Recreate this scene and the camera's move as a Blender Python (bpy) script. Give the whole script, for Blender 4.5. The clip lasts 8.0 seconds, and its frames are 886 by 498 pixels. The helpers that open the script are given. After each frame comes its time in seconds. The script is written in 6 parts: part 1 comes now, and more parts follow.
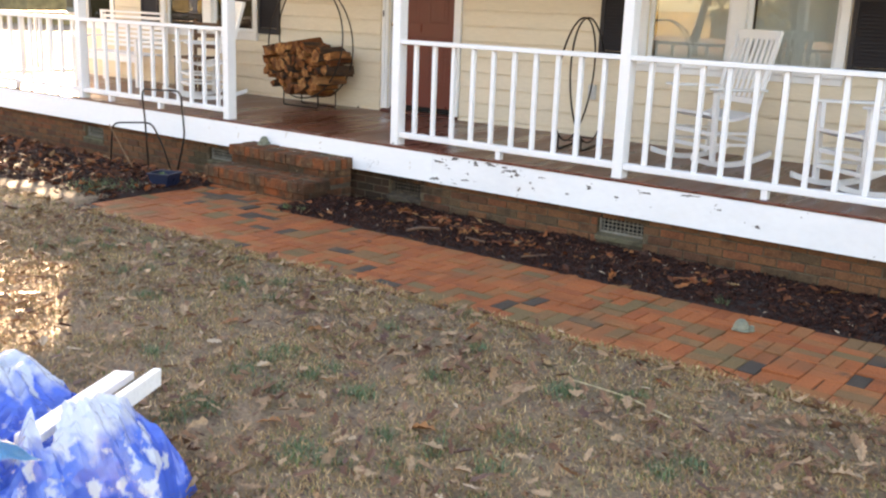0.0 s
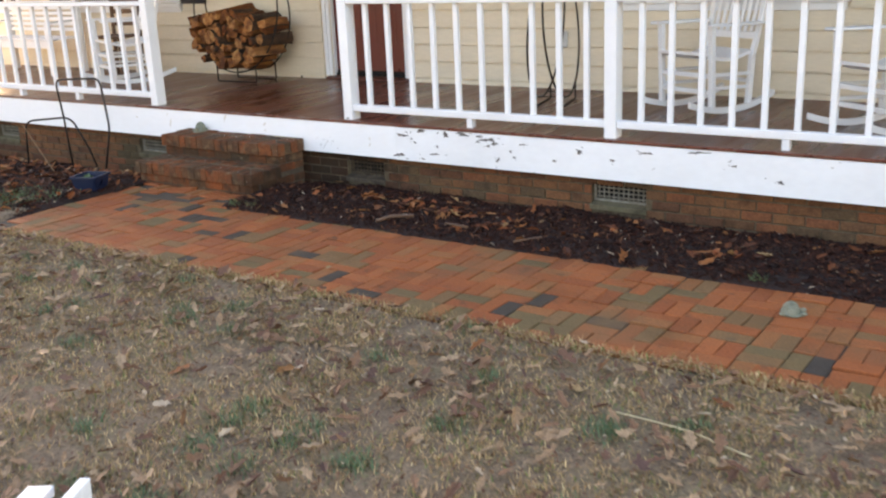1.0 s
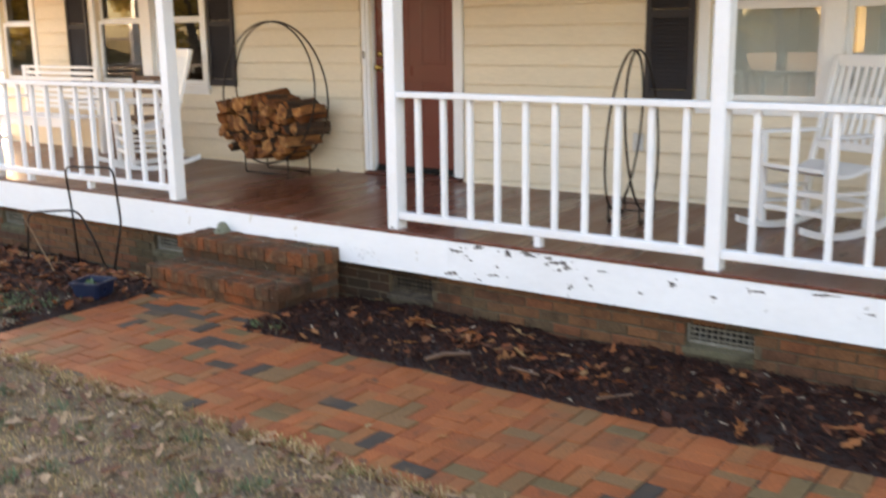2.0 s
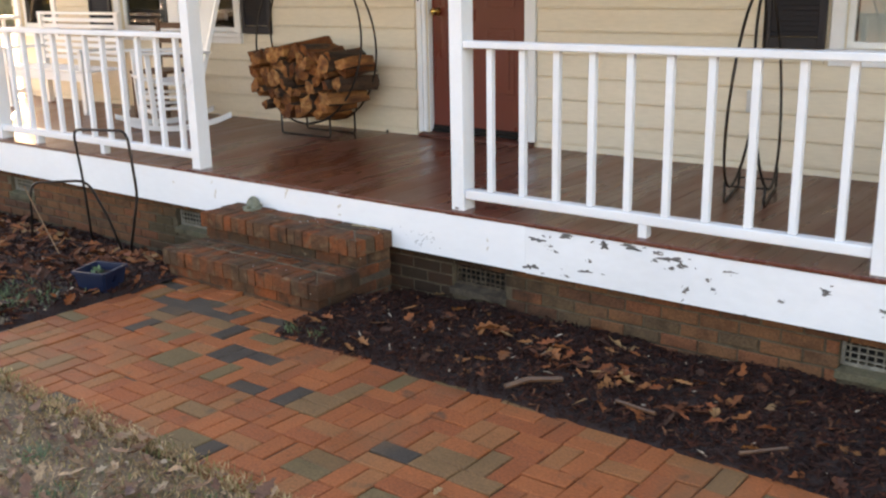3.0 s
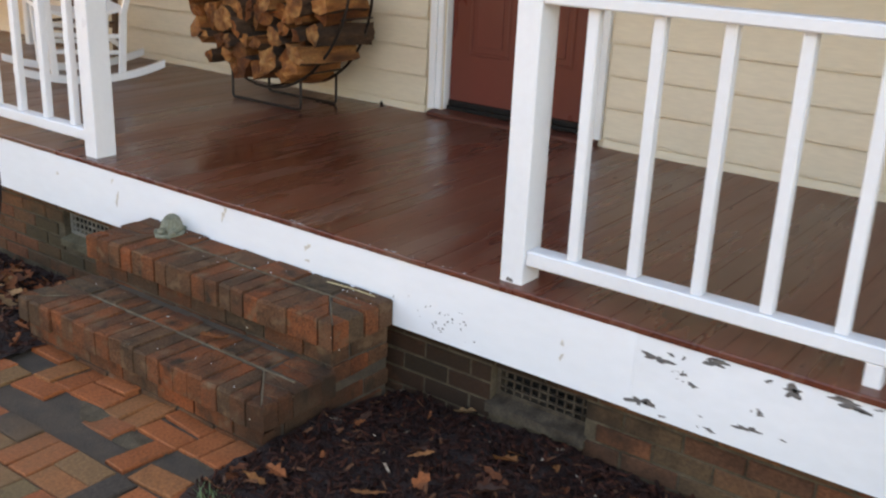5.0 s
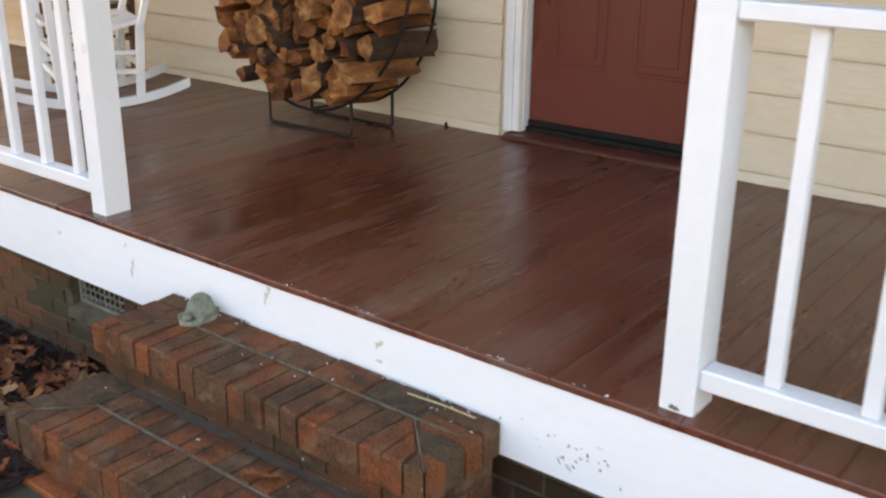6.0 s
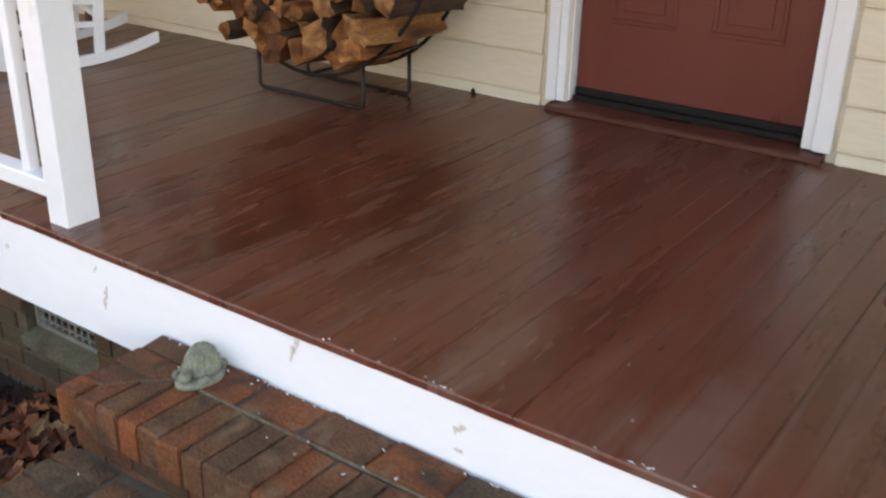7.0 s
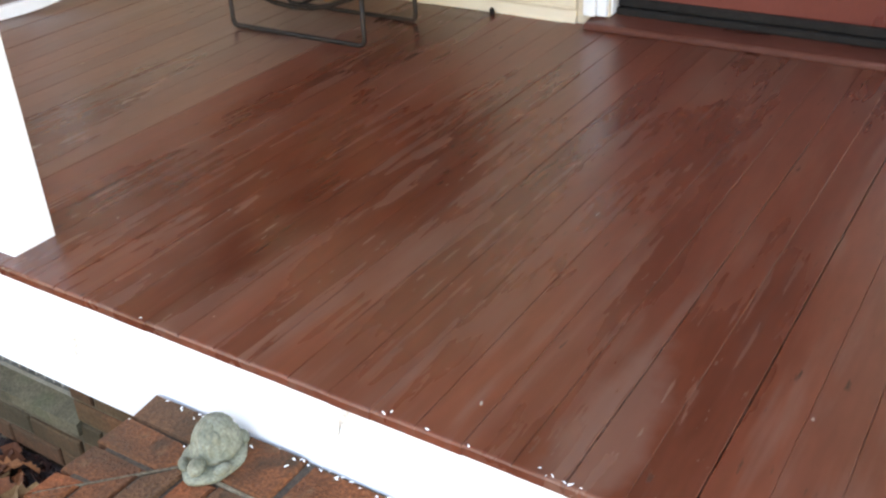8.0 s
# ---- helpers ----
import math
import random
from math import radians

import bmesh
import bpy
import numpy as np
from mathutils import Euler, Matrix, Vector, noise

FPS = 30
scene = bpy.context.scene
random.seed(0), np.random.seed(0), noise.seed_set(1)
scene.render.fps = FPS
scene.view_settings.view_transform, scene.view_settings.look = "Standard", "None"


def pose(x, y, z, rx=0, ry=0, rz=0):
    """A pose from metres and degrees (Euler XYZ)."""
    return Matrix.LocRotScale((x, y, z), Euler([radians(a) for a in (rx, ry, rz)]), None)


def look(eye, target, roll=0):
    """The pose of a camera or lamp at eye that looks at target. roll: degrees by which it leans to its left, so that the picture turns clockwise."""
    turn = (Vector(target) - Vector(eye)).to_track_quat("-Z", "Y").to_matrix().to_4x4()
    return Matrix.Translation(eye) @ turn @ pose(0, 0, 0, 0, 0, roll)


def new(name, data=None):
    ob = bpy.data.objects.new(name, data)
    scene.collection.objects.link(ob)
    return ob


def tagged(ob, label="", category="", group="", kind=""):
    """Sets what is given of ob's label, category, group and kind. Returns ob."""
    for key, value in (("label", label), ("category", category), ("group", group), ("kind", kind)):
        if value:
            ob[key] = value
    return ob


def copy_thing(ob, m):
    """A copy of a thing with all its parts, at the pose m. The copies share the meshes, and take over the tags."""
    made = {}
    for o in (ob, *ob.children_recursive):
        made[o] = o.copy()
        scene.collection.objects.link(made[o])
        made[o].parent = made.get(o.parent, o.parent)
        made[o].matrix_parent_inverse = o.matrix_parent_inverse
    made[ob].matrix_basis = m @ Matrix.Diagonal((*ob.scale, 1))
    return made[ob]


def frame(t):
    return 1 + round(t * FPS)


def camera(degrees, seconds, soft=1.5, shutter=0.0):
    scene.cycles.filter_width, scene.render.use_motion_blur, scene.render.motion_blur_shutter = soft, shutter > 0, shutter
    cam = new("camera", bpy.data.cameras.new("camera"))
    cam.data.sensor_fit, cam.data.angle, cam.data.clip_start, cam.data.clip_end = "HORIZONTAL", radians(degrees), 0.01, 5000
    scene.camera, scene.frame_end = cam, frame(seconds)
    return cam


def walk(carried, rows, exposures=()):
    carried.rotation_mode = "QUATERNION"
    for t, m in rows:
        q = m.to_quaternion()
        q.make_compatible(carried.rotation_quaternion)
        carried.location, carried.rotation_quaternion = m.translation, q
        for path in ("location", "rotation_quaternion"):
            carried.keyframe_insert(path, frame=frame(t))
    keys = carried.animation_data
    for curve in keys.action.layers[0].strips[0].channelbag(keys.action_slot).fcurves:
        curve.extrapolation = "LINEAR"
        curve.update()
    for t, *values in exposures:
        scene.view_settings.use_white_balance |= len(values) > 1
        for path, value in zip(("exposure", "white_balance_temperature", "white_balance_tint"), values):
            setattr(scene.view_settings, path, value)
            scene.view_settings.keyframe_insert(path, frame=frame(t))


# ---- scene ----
cam = camera(48.3, 8.0, 2.2, 0.35)
PATH = [
    (0, (0.238, -0.068, 1.844), (-0.938, 1.476, 1.36), 2.2),
    (0.5, (-0.145, 0.196, 1.883), (-1.267, 1.769, 1.366), 1.1),
    (1, (-0.538, 0.692, 1.852), (-1.624, 2.268, 1.27), -2.6),
    (1.5, (-1.032, 1.079, 1.908), (-2.11, 2.691, 1.418), 0.2),
    (2, (-1.424, 1.561, 1.909), (-2.564, 3.147, 1.477), -0.8),
    (2.2, (-1.604, 1.723, 1.856), (-2.806, 3.274, 1.471), -0.6),
    (3.3, (-2.575, 2.746, 1.84), (-3.773, 4.244, 1.273), -1.0),
    (3.5, (-2.729, 2.895, 1.821), (-3.977, 4.373, 1.312), -0.5),
    (4, (-3.18, 3.404, 1.771), (-4.373, 4.925, 1.26), 2.2),
    (4.2, (-3.339, 3.553, 1.781), (-4.501, 5.098, 1.269), 2.1),
    (5.3, (-4.323, 4.49, 1.725), (-5.431, 5.999, 1.021), 2.4),
    (5.5, (-4.485, 4.594, 1.744), (-5.584, 6.106, 1.033), 1.9),
    (6, (-4.857, 4.938, 1.709), (-6.021, 6.414, 1.025), 0.6),
    (6.5, (-5.241, 5.219, 1.656), (-6.389, 6.677, 0.911), 1.3),
    (7, (-5.627, 5.404, 1.661), (-6.686, 6.897, 0.855), 1.2),
    (7.5, (-5.982, 5.697, 1.626), (-7.012, 7.165, 0.741), -1.8),
    (8, (-6.191, 5.865, 1.602), (-7.156, 7.305, 0.604), -2.9),
]
WHITE_BALANCE = [(t, s + 0.06, 8100, 22) for t, s in ((0.0, 2.95), (1.0, 2.86), (2.0, 2.85), (3.5, 2.69), (4.2, 2.66), (5.5, 2.75), (6.0, 2.86), (6.5, 2.79), (7.0, 2.93), (7.5, 3.27), (8.0, 3.79))]
walk(cam, [(t, look(eye, target, roll)) for t, eye, target, roll in PATH], WHITE_BALANCE)

# ---- light ----
SUN_AZ, SUN_EL = Vector((-0.842, 0.539, 0)), radians(13.4)
world = bpy.data.worlds.new("sky")
scene.world = world
world.use_nodes = True
sky = world.node_tree.nodes.new("ShaderNodeTexSky")
sky.sky_type, sky.sun_disc = "NISHITA", False
sky.sun_elevation, sky.sun_rotation = SUN_EL, math.atan2(SUN_AZ.x, SUN_AZ.y)
world.node_tree.links.new(sky.outputs[0], world.node_tree.nodes["Background"].inputs[0])
world.node_tree.nodes["Background"].inputs[1].default_value = 0.15
lamp = bpy.data.lights.new("sun", "SUN")
lamp.energy, lamp.angle, lamp.color = 6.8, radians(0.6), (1.0, 0.84, 0.60)
sun = new("sun", lamp)
sun.matrix_world = look(SUN_AZ * 40 * math.cos(SUN_EL) + Vector((0, 0, 40 * math.sin(SUN_EL))), (0, 0, 0))
scene.view_settings.exposure = 1.0

rng = random.Random(7)


# ---- materials ----
def material(name, cols, scale=6.0, rough=0.6, bump=0.15, fine=70.0, stretch=(1, 1, 1), metal=0.0, pick=None, shift=0.0,
             fine_mix=0.35, rough_var=0.15, coat=0.0, bump_dist=0.004, spec=0.5):
    """Two-scale noise material. cols: colours of the broad noise; pick: colours chosen per object or island."""
    m = bpy.data.materials.new(name)
    m.use_nodes = True
    n, l = m.node_tree.nodes, m.node_tree.links
    b = n["Principled BSDF"]
    geo = n.new("ShaderNodeNewGeometry")
    mp = n.new("ShaderNodeMapping")
    mp.inputs["Scale"].default_value = stretch
    l.new(geo.outputs["Position"], mp.inputs["Vector"])
    big = n.new("ShaderNodeTexNoise")
    big.inputs["Scale"].default_value, big.inputs["Detail"].default_value = scale, 6
    small = n.new("ShaderNodeTexNoise")
    small.inputs["Scale"].default_value, small.inputs["Detail"].default_value = fine, 5
    for t in (big, small):
        l.new(mp.outputs[0], t.inputs["Vector"])
    ramp = n.new("ShaderNodeValToRGB")
    ramp.color_ramp.elements[0].position, ramp.color_ramp.elements[1].position = 0.3, 0.7
    e = ramp.color_ramp.elements
    while len(e) < len(cols):
        e.new(0.5)
    for i, c in enumerate(cols):
        e[i].position = 0.3 + 0.4 * i / max(1, len(cols) - 1)
        e[i].color = (*c, 1)
    l.new(big.outputs["Fac"], ramp.inputs[0])
    col = ramp.outputs[0]
    if pick:
        which, choices = pick
        src = n.new("ShaderNodeObjectInfo").outputs["Random"] if which == "object" else geo.outputs["Random Per Island"]
        pr = n.new("ShaderNodeValToRGB")
        pr.color_ramp.interpolation = "CONSTANT"
        pe = pr.color_ramp.elements
        while len(pe) < len(choices):
            pe.new(0.5)
        for i, (pos, c) in enumerate(choices):
            pe[i].position, pe[i].color = pos, (*c, 1)
        l.new(src, pr.inputs[0])
        mx = n.new("ShaderNodeMix")
        mx.data_type, mx.blend_type = "RGBA", "MULTIPLY"
        mx.inputs["Factor"].default_value = 1.0
        l.new(pr.outputs[0], mx.inputs["A"])
        l.new(col, mx.inputs["B"])
        col = mx.outputs["Result"]
    fr = n.new("ShaderNodeMapRange")
    fr.inputs["From Min"].default_value, fr.inputs["From Max"].default_value = 0.3, 0.7
    fr.inputs["To Min"].default_value, fr.inputs["To Max"].default_value = 1 - fine_mix, 1 + fine_mix * 0.5
    l.new(small.outputs["Fac"], fr.inputs["Value"])
    hsv = n.new("ShaderNodeHueSaturation")
    l.new(col, hsv.inputs["Color"])
    l.new(fr.outputs[0], hsv.inputs["Value"])
    l.new(hsv.outputs[0], b.inputs["Base Color"])
    rr = n.new("ShaderNodeMapRange")
    rr.inputs["From Min"].default_value, rr.inputs["From Max"].default_value = 0.3, 0.7
    rr.inputs["To Min"].default_value, rr.inputs["To Max"].default_value = max(0.03, rough - rough_var), min(1, rough + rough_var)
    l.new(big.outputs["Fac"], rr.inputs["Value"])
    l.new(rr.outputs[0], b.inputs["Roughness"])
    b.inputs["Metallic"].default_value = metal
    b.inputs["Coat Weight"].default_value = coat
    b.inputs["Specular IOR Level"].default_value = spec
    bp = n.new("ShaderNodeBump")
    bp.inputs["Strength"].default_value, bp.inputs["Distance"].default_value = bump, bump_dist
    l.new(small.outputs["Fac"], bp.inputs["Height"])
    l.new(bp.outputs[0], b.inputs["Normal"])
    return m


def worn(m, colour, scale, low, high, stretch=(1, 1, 1), rough=0.8, detail=8):
    """Lets a second surface, or a painted glare, show through m in patches."""
    n, l = m.node_tree.nodes, m.node_tree.links
    b = n["Principled BSDF"]
    old, oldr = b.inputs["Base Color"].links[0].from_socket, b.inputs["Roughness"].links[0].from_socket
    geo = n.new("ShaderNodeNewGeometry")
    mp = n.new("ShaderNodeMapping")
    mp.inputs["Scale"].default_value = stretch
    l.new(geo.outputs["Position"], mp.inputs["Vector"])
    t = n.new("ShaderNodeTexNoise")
    t.inputs["Scale"].default_value, t.inputs["Detail"].default_value = scale, detail
    l.new(mp.outputs[0], t.inputs["Vector"])
    r = n.new("ShaderNodeMapRange")
    r.inputs["From Min"].default_value, r.inputs["From Max"].default_value = low, high
    l.new(t.outputs["Fac"], r.inputs["Value"])
    mx = n.new("ShaderNodeMix")
    mx.data_type = "RGBA"
    l.new(r.outputs[0], mx.inputs["Factor"])
    l.new(old, mx.inputs["A"])
    mx.inputs["B"].default_value = (*colour, 1)
    l.new(mx.outputs["Result"], b.inputs["Base Color"])
    mr = n.new("ShaderNodeMix")
    l.new(r.outputs[0], mr.inputs["Factor"])
    l.new(oldr, mr.inputs["A"])
    mr.inputs["B"].default_value = rough
    l.new(mr.outputs["Result"], b.inputs["Roughness"])
    return m


def stain_light_patch(m, centre, radii, colour, strength=0.9, ragged=0.35, rough=0.85):
    """A ragged-edged patch of another colour round a place: wear, painted-in shade or glare."""
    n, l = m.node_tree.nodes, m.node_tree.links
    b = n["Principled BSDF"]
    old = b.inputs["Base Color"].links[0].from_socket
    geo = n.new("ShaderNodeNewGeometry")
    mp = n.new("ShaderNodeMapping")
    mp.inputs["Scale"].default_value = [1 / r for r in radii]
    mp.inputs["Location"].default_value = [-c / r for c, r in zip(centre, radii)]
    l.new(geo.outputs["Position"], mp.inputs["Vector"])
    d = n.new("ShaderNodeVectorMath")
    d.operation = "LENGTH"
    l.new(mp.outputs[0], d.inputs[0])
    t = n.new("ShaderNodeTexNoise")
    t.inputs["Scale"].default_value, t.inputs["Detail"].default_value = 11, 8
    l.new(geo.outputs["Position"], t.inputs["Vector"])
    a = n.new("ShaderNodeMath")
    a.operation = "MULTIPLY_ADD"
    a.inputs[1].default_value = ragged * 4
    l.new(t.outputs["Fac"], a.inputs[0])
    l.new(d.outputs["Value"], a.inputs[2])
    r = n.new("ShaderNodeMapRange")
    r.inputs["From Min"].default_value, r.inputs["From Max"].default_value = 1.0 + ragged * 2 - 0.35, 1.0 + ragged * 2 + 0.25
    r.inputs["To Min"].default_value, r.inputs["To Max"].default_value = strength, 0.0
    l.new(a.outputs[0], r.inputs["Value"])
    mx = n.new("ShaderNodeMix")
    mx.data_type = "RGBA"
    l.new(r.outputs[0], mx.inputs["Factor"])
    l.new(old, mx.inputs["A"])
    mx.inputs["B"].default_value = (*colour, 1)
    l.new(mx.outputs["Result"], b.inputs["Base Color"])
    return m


WHITE = material("white_paint", [(0.73, 0.74, 0.755), (0.79, 0.80, 0.815)], 2, 0.42, 0.03, 40, fine_mix=0.02)
FASCIA_NEW = worn(material("fascia_paint", [(0.78, 0.79, 0.81), (0.83, 0.84, 0.855)], 1.2, 0.45, 0.03, 30, (0.4, 1, 1), fine_mix=0.02),
                  (0.42, 0.38, 0.30), 9, 0.76, 0.79)
FASCIA_OLD = worn(material("peeling_paint", [(0.74, 0.75, 0.765), (0.80, 0.81, 0.825)], 3, 0.55, 0.08, 30, (0.5, 1, 1), fine_mix=0.03),
                  (0.30, 0.28, 0.26), 14, 0.70, 0.71, (0.4, 1, 1), detail=12)
BARE = material("bare_wood", [(0.10, 0.092, 0.09), (0.19, 0.165, 0.15)], 30, 0.85, 0.5, 120, (0.3, 1, 3))
KNOT = material("resin_stain", [(0.62, 0.56, 0.48), (0.70, 0.66, 0.59)], 30, 0.6, 0.1, 120)
SIDING = material("cream_siding", [(0.66, 0.565, 0.425), (0.73, 0.64, 0.50)], 1.3, 0.55, 0.12, 45, (0.3, 1, 2), fine_mix=0.06)
DECK = material("deck_paint", [(0.088, 0.0220, 0.0115), (0.130, 0.0355, 0.0195), (0.160, 0.049, 0.028)], 4, 0.29, 0.12, 60, (1, 0.18, 1),
                pick=("object", [(0, (0.95, 0.95, 0.95)), (0.3, (1, 1, 1)), (0.6, (1.07, 1.04, 1.0)), (0.85, (0.93, 0.935, 0.94))]), fine_mix=0.14, rough_var=0.13, bump_dist=0.0022)
worn(DECK, (0.165, 0.080, 0.055), 8, 0.56, 0.84, (1, 0.16, 1), 0.50, 12)
worn(DECK, (0.180, 0.092, 0.064), 26, 0.60, 0.90, (1, 0.12, 1), 0.50, 14)
# older, greyer paint; part of its lightness is sky sheen put into the colour
DECK_OLD_SHEEN = material("old_deck_paint_sky_sheen", [(0.125, 0.050, 0.031), (0.165, 0.075, 0.048), (0.20, 0.098, 0.065)], 4, 0.36, 0.12, 60, (1, 0.18, 1),
                    pick=("object", [(0, (0.95, 0.95, 0.95)), (0.3, (1, 1, 1)), (0.6, (1.06, 1.04, 1.0)), (0.85, (0.90, 0.91, 0.92))]), fine_mix=0.14, rough_var=0.12, bump_dist=0.0022)
for m in (DECK, DECK_OLD_SHEEN):
    worn(m, (0.185, 0.098, 0.070), 3.2, 0.60, 0.95, (1.5, 0.36, 1), 0.46, 14)
    worn(m, (0.185, 0.100, 0.072), 12, 0.55, 0.95, (2.8, 0.20, 1), 0.48, 15)
    worn(m, (0.040, 0.019, 0.013), 62, 0.68, 0.75, (1, 0.18, 1), 0.55, 7)
    worn(m, (0.36, 0.29, 0.23), 34, 0.755, 0.77, (1, 0.5, 1), 0.7, 6)
stain_light_patch(DECK, (-6.16, 6.98, 0.55), (0.08, 0.32, 0.5), (0.180, 0.106, 0.078), 0.5, 0.5)
stain_light_patch(DECK, (-6.66, 7.00, 0.55), (0.07, 0.24, 0.5), (0.175, 0.092, 0.066), 0.5, 0.5)
stain_light_patch(DECK, (-5.80, 7.05, 0.55), (0.08, 0.26, 0.5), (0.165, 0.088, 0.062), 0.35, 0.5)
DOOR = material("door_paint", [(0.12, 0.022, 0.014), (0.15, 0.028, 0.018)], 3, 0.38, 0.05, 120, (1, 1, 0.3), fine_mix=0.08)
SILL = material("sill_paint", [(0.085, 0.024, 0.016), (0.12, 0.038, 0.026)], 8, 0.4, 0.15, 80, (0.3, 1, 1), fine_mix=0.2)
BLACK = material("black_rubber", [(0.008, 0.007, 0.007), (0.018, 0.016, 0.015)], 20, 0.7, 0.1, spec=0.2)
SHUTTER = material("shutter_paint", [(0.024, 0.021, 0.024), (0.036, 0.032, 0.036)], 4, 0.6, 0.06, 60, fine_mix=0.15, spec=0.3)
IRON = material("black_iron", [(0.015, 0.013, 0.012), (0.05, 0.035, 0.028)], 25, 0.5, 0.25, 150, metal=0.6)
BRASS = material("brass", [(0.55, 0.36, 0.10), (0.7, 0.48, 0.16)], 20, 0.25, 0.05, metal=1.0)
BRICK = material("wall_brick", [(0.62, 0.56, 0.50), (1.0, 0.95, 0.9), (1.15, 1.1, 1.0)], 9, 0.88, 0.7, 110, spec=0.2,
                 pick=("object", [(0, (0.150, 0.070, 0.036)), (0.25, (0.165, 0.076, 0.038)), (0.45, (0.128, 0.066, 0.037)), (0.6, (0.172, 0.068, 0.035)), (0.78, (0.105, 0.050, 0.030)), (0.9, (0.098, 0.062, 0.037))]))
# ragged patches on the bricks: near black beside the steps, olive brown further left
stain_light_patch(BRICK, (-5.85, 6.93, 0.10), (0.62, 0.5, 0.30), (0.022, 0.015, 0.010), 0.85)
stain_light_patch(BRICK, (-8.35, 6.93, 0.02), (0.55, 0.5, 0.20), (0.045, 0.038, 0.020), 0.6)
STEP_MORTAR = material("step_mortar", [(0.105, 0.080, 0.052), (0.21, 0.165, 0.11)], 20, 0.95, 0.6, 160, spec=0.15)
STEP_BRICK = material("step_brick", [(0.55, 0.55, 0.48), (0.88, 0.85, 0.78), (1.15, 1.08, 0.98)], 9, 0.85, 1.0, 130,
                      pick=("object", [(0, (0.19, 0.070, 0.033)), (0.22, (0.23, 0.076, 0.032)), (0.42, (0.16, 0.074, 0.040)), (0.58, (0.26, 0.078, 0.031)), (0.76, (0.125, 0.066, 0.038)), (0.95, (0.100, 0.064, 0.040))]), spec=0.2, fine_mix=0.45, bump_dist=0.007)
worn(STEP_BRICK, (0.060, 0.038, 0.023), 3.4, 0.48, 0.80, rough=0.85, detail=14)
worn(STEP_BRICK, (0.036, 0.027, 0.017), 10, 0.54, 0.74, rough=0.85, detail=13)
worn(STEP_BRICK, (0.165, 0.098, 0.055), 15, 0.55, 0.70, (1, 0.6, 1), rough=0.9, detail=13)
# shade painted into the brick: low on the right flank, in the riser recess
stain_light_patch(STEP_BRICK, (-6.15, 6.45, 0.02), (0.20, 0.50, 0.24), (0.030, 0.018, 0.011), 0.7)
stain_light_patch(STEP_BRICK, (-7.0, 6.55, 0.21), (0.75, 0.05, 0.055), (0.034, 0.022, 0.014), 0.6)
worn(STEP_BRICK, (0.50, 0.48, 0.42), 34, 0.735, 0.75, rough=0.9, detail=6)
PAVER_TONES = [(0, (0.30, 0.085, 0.028)), (0.25, (0.335, 0.098, 0.033)), (0.48, (0.275, 0.076, 0.027)), (0.66, (0.285, 0.108, 0.040)), (0.80, (0.20, 0.105, 0.046)), (0.89, (0.155, 0.102, 0.046)), (0.95, (0.055, 0.043, 0.034))]
PAVER = material("paver_brick", [(0.78, 0.78, 0.72), (1.0, 0.98, 0.95), (1.1, 1.06, 1.02)], 3.5, 0.70, 0.6, 90, spec=0.25, pick=("object", PAVER_TONES), fine_mix=0.35)
PAVER_FAR = material("paver_brick_rest", [(0.78, 0.78, 0.72), (1.0, 0.98, 0.95), (1.1, 1.06, 1.02)], 3.5, 0.70, 0.6, 90, spec=0.25, pick=("island", PAVER_TONES), fine_mix=0.35)
for m in (PAVER, PAVER_FAR):
    worn(m, (0.165, 0.092, 0.043), 1.7, 0.51, 0.80, rough=0.8, detail=10)
    worn(m, (0.060, 0.042, 0.026), 8, 0.62, 0.80, rough=0.8, detail=12)
BRICK_FAR = material("wall_brick_rest", [(0.62, 0.56, 0.50), (1.0, 0.95, 0.9), (1.15, 1.1, 1.0)], 9, 0.88, 0.7, 110, spec=0.2,
                     pick=("island", [(0, (0.150, 0.070, 0.036)), (0.25, (0.165, 0.076, 0.038)), (0.45, (0.128, 0.066, 0.037)), (0.6, (0.172, 0.068, 0.035)), (0.8, (0.105, 0.050, 0.030))]))
MORTAR = material("mortar", [(0.065, 0.048, 0.030), (0.135, 0.105, 0.070)], 14, 0.95, 0.6, 160, spec=0.15)
SAND = material("joint_sand", [(0.042, 0.030, 0.020), (0.090, 0.064, 0.042)], 14, 0.95, 0.6, 160)
CONCRETE = material("concrete", [(0.060, 0.050, 0.030), (0.125, 0.105, 0.066), (0.10, 0.095, 0.055)], 12, 0.9, 0.6, 140, spec=0.2)
VENT_METAL = material("vent_metal", [(0.13, 0.115, 0.09), (0.26, 0.24, 0.20)], 16, 0.6, 0.3, 140)
VENT_RUST = material("rusty_vent_metal", [(0.030, 0.022, 0.016), (0.11, 0.085, 0.06)], 16, 0.8, 0.4, 140, spec=0.2)
OUTLET = material("outlet_plastic", [(0.50, 0.50, 0.49), (0.60, 0.60, 0.585)], 20, 0.5, 0.05, fine_mix=0.06)
SOIL = material("lawn_soil", [(0.118, 0.076, 0.045), (0.215, 0.143, 0.085), (0.178, 0.132, 0.071)], 4, 0.95, 0.9, 60, bump_dist=0.02, fine_mix=0.5)
MULCH = material("mulch", [(0.014, 0.0050, 0.0036), (0.040, 0.0135, 0.008)], 12, 0.9, 1.0, 90, bump_dist=0.02, fine_mix=0.6)
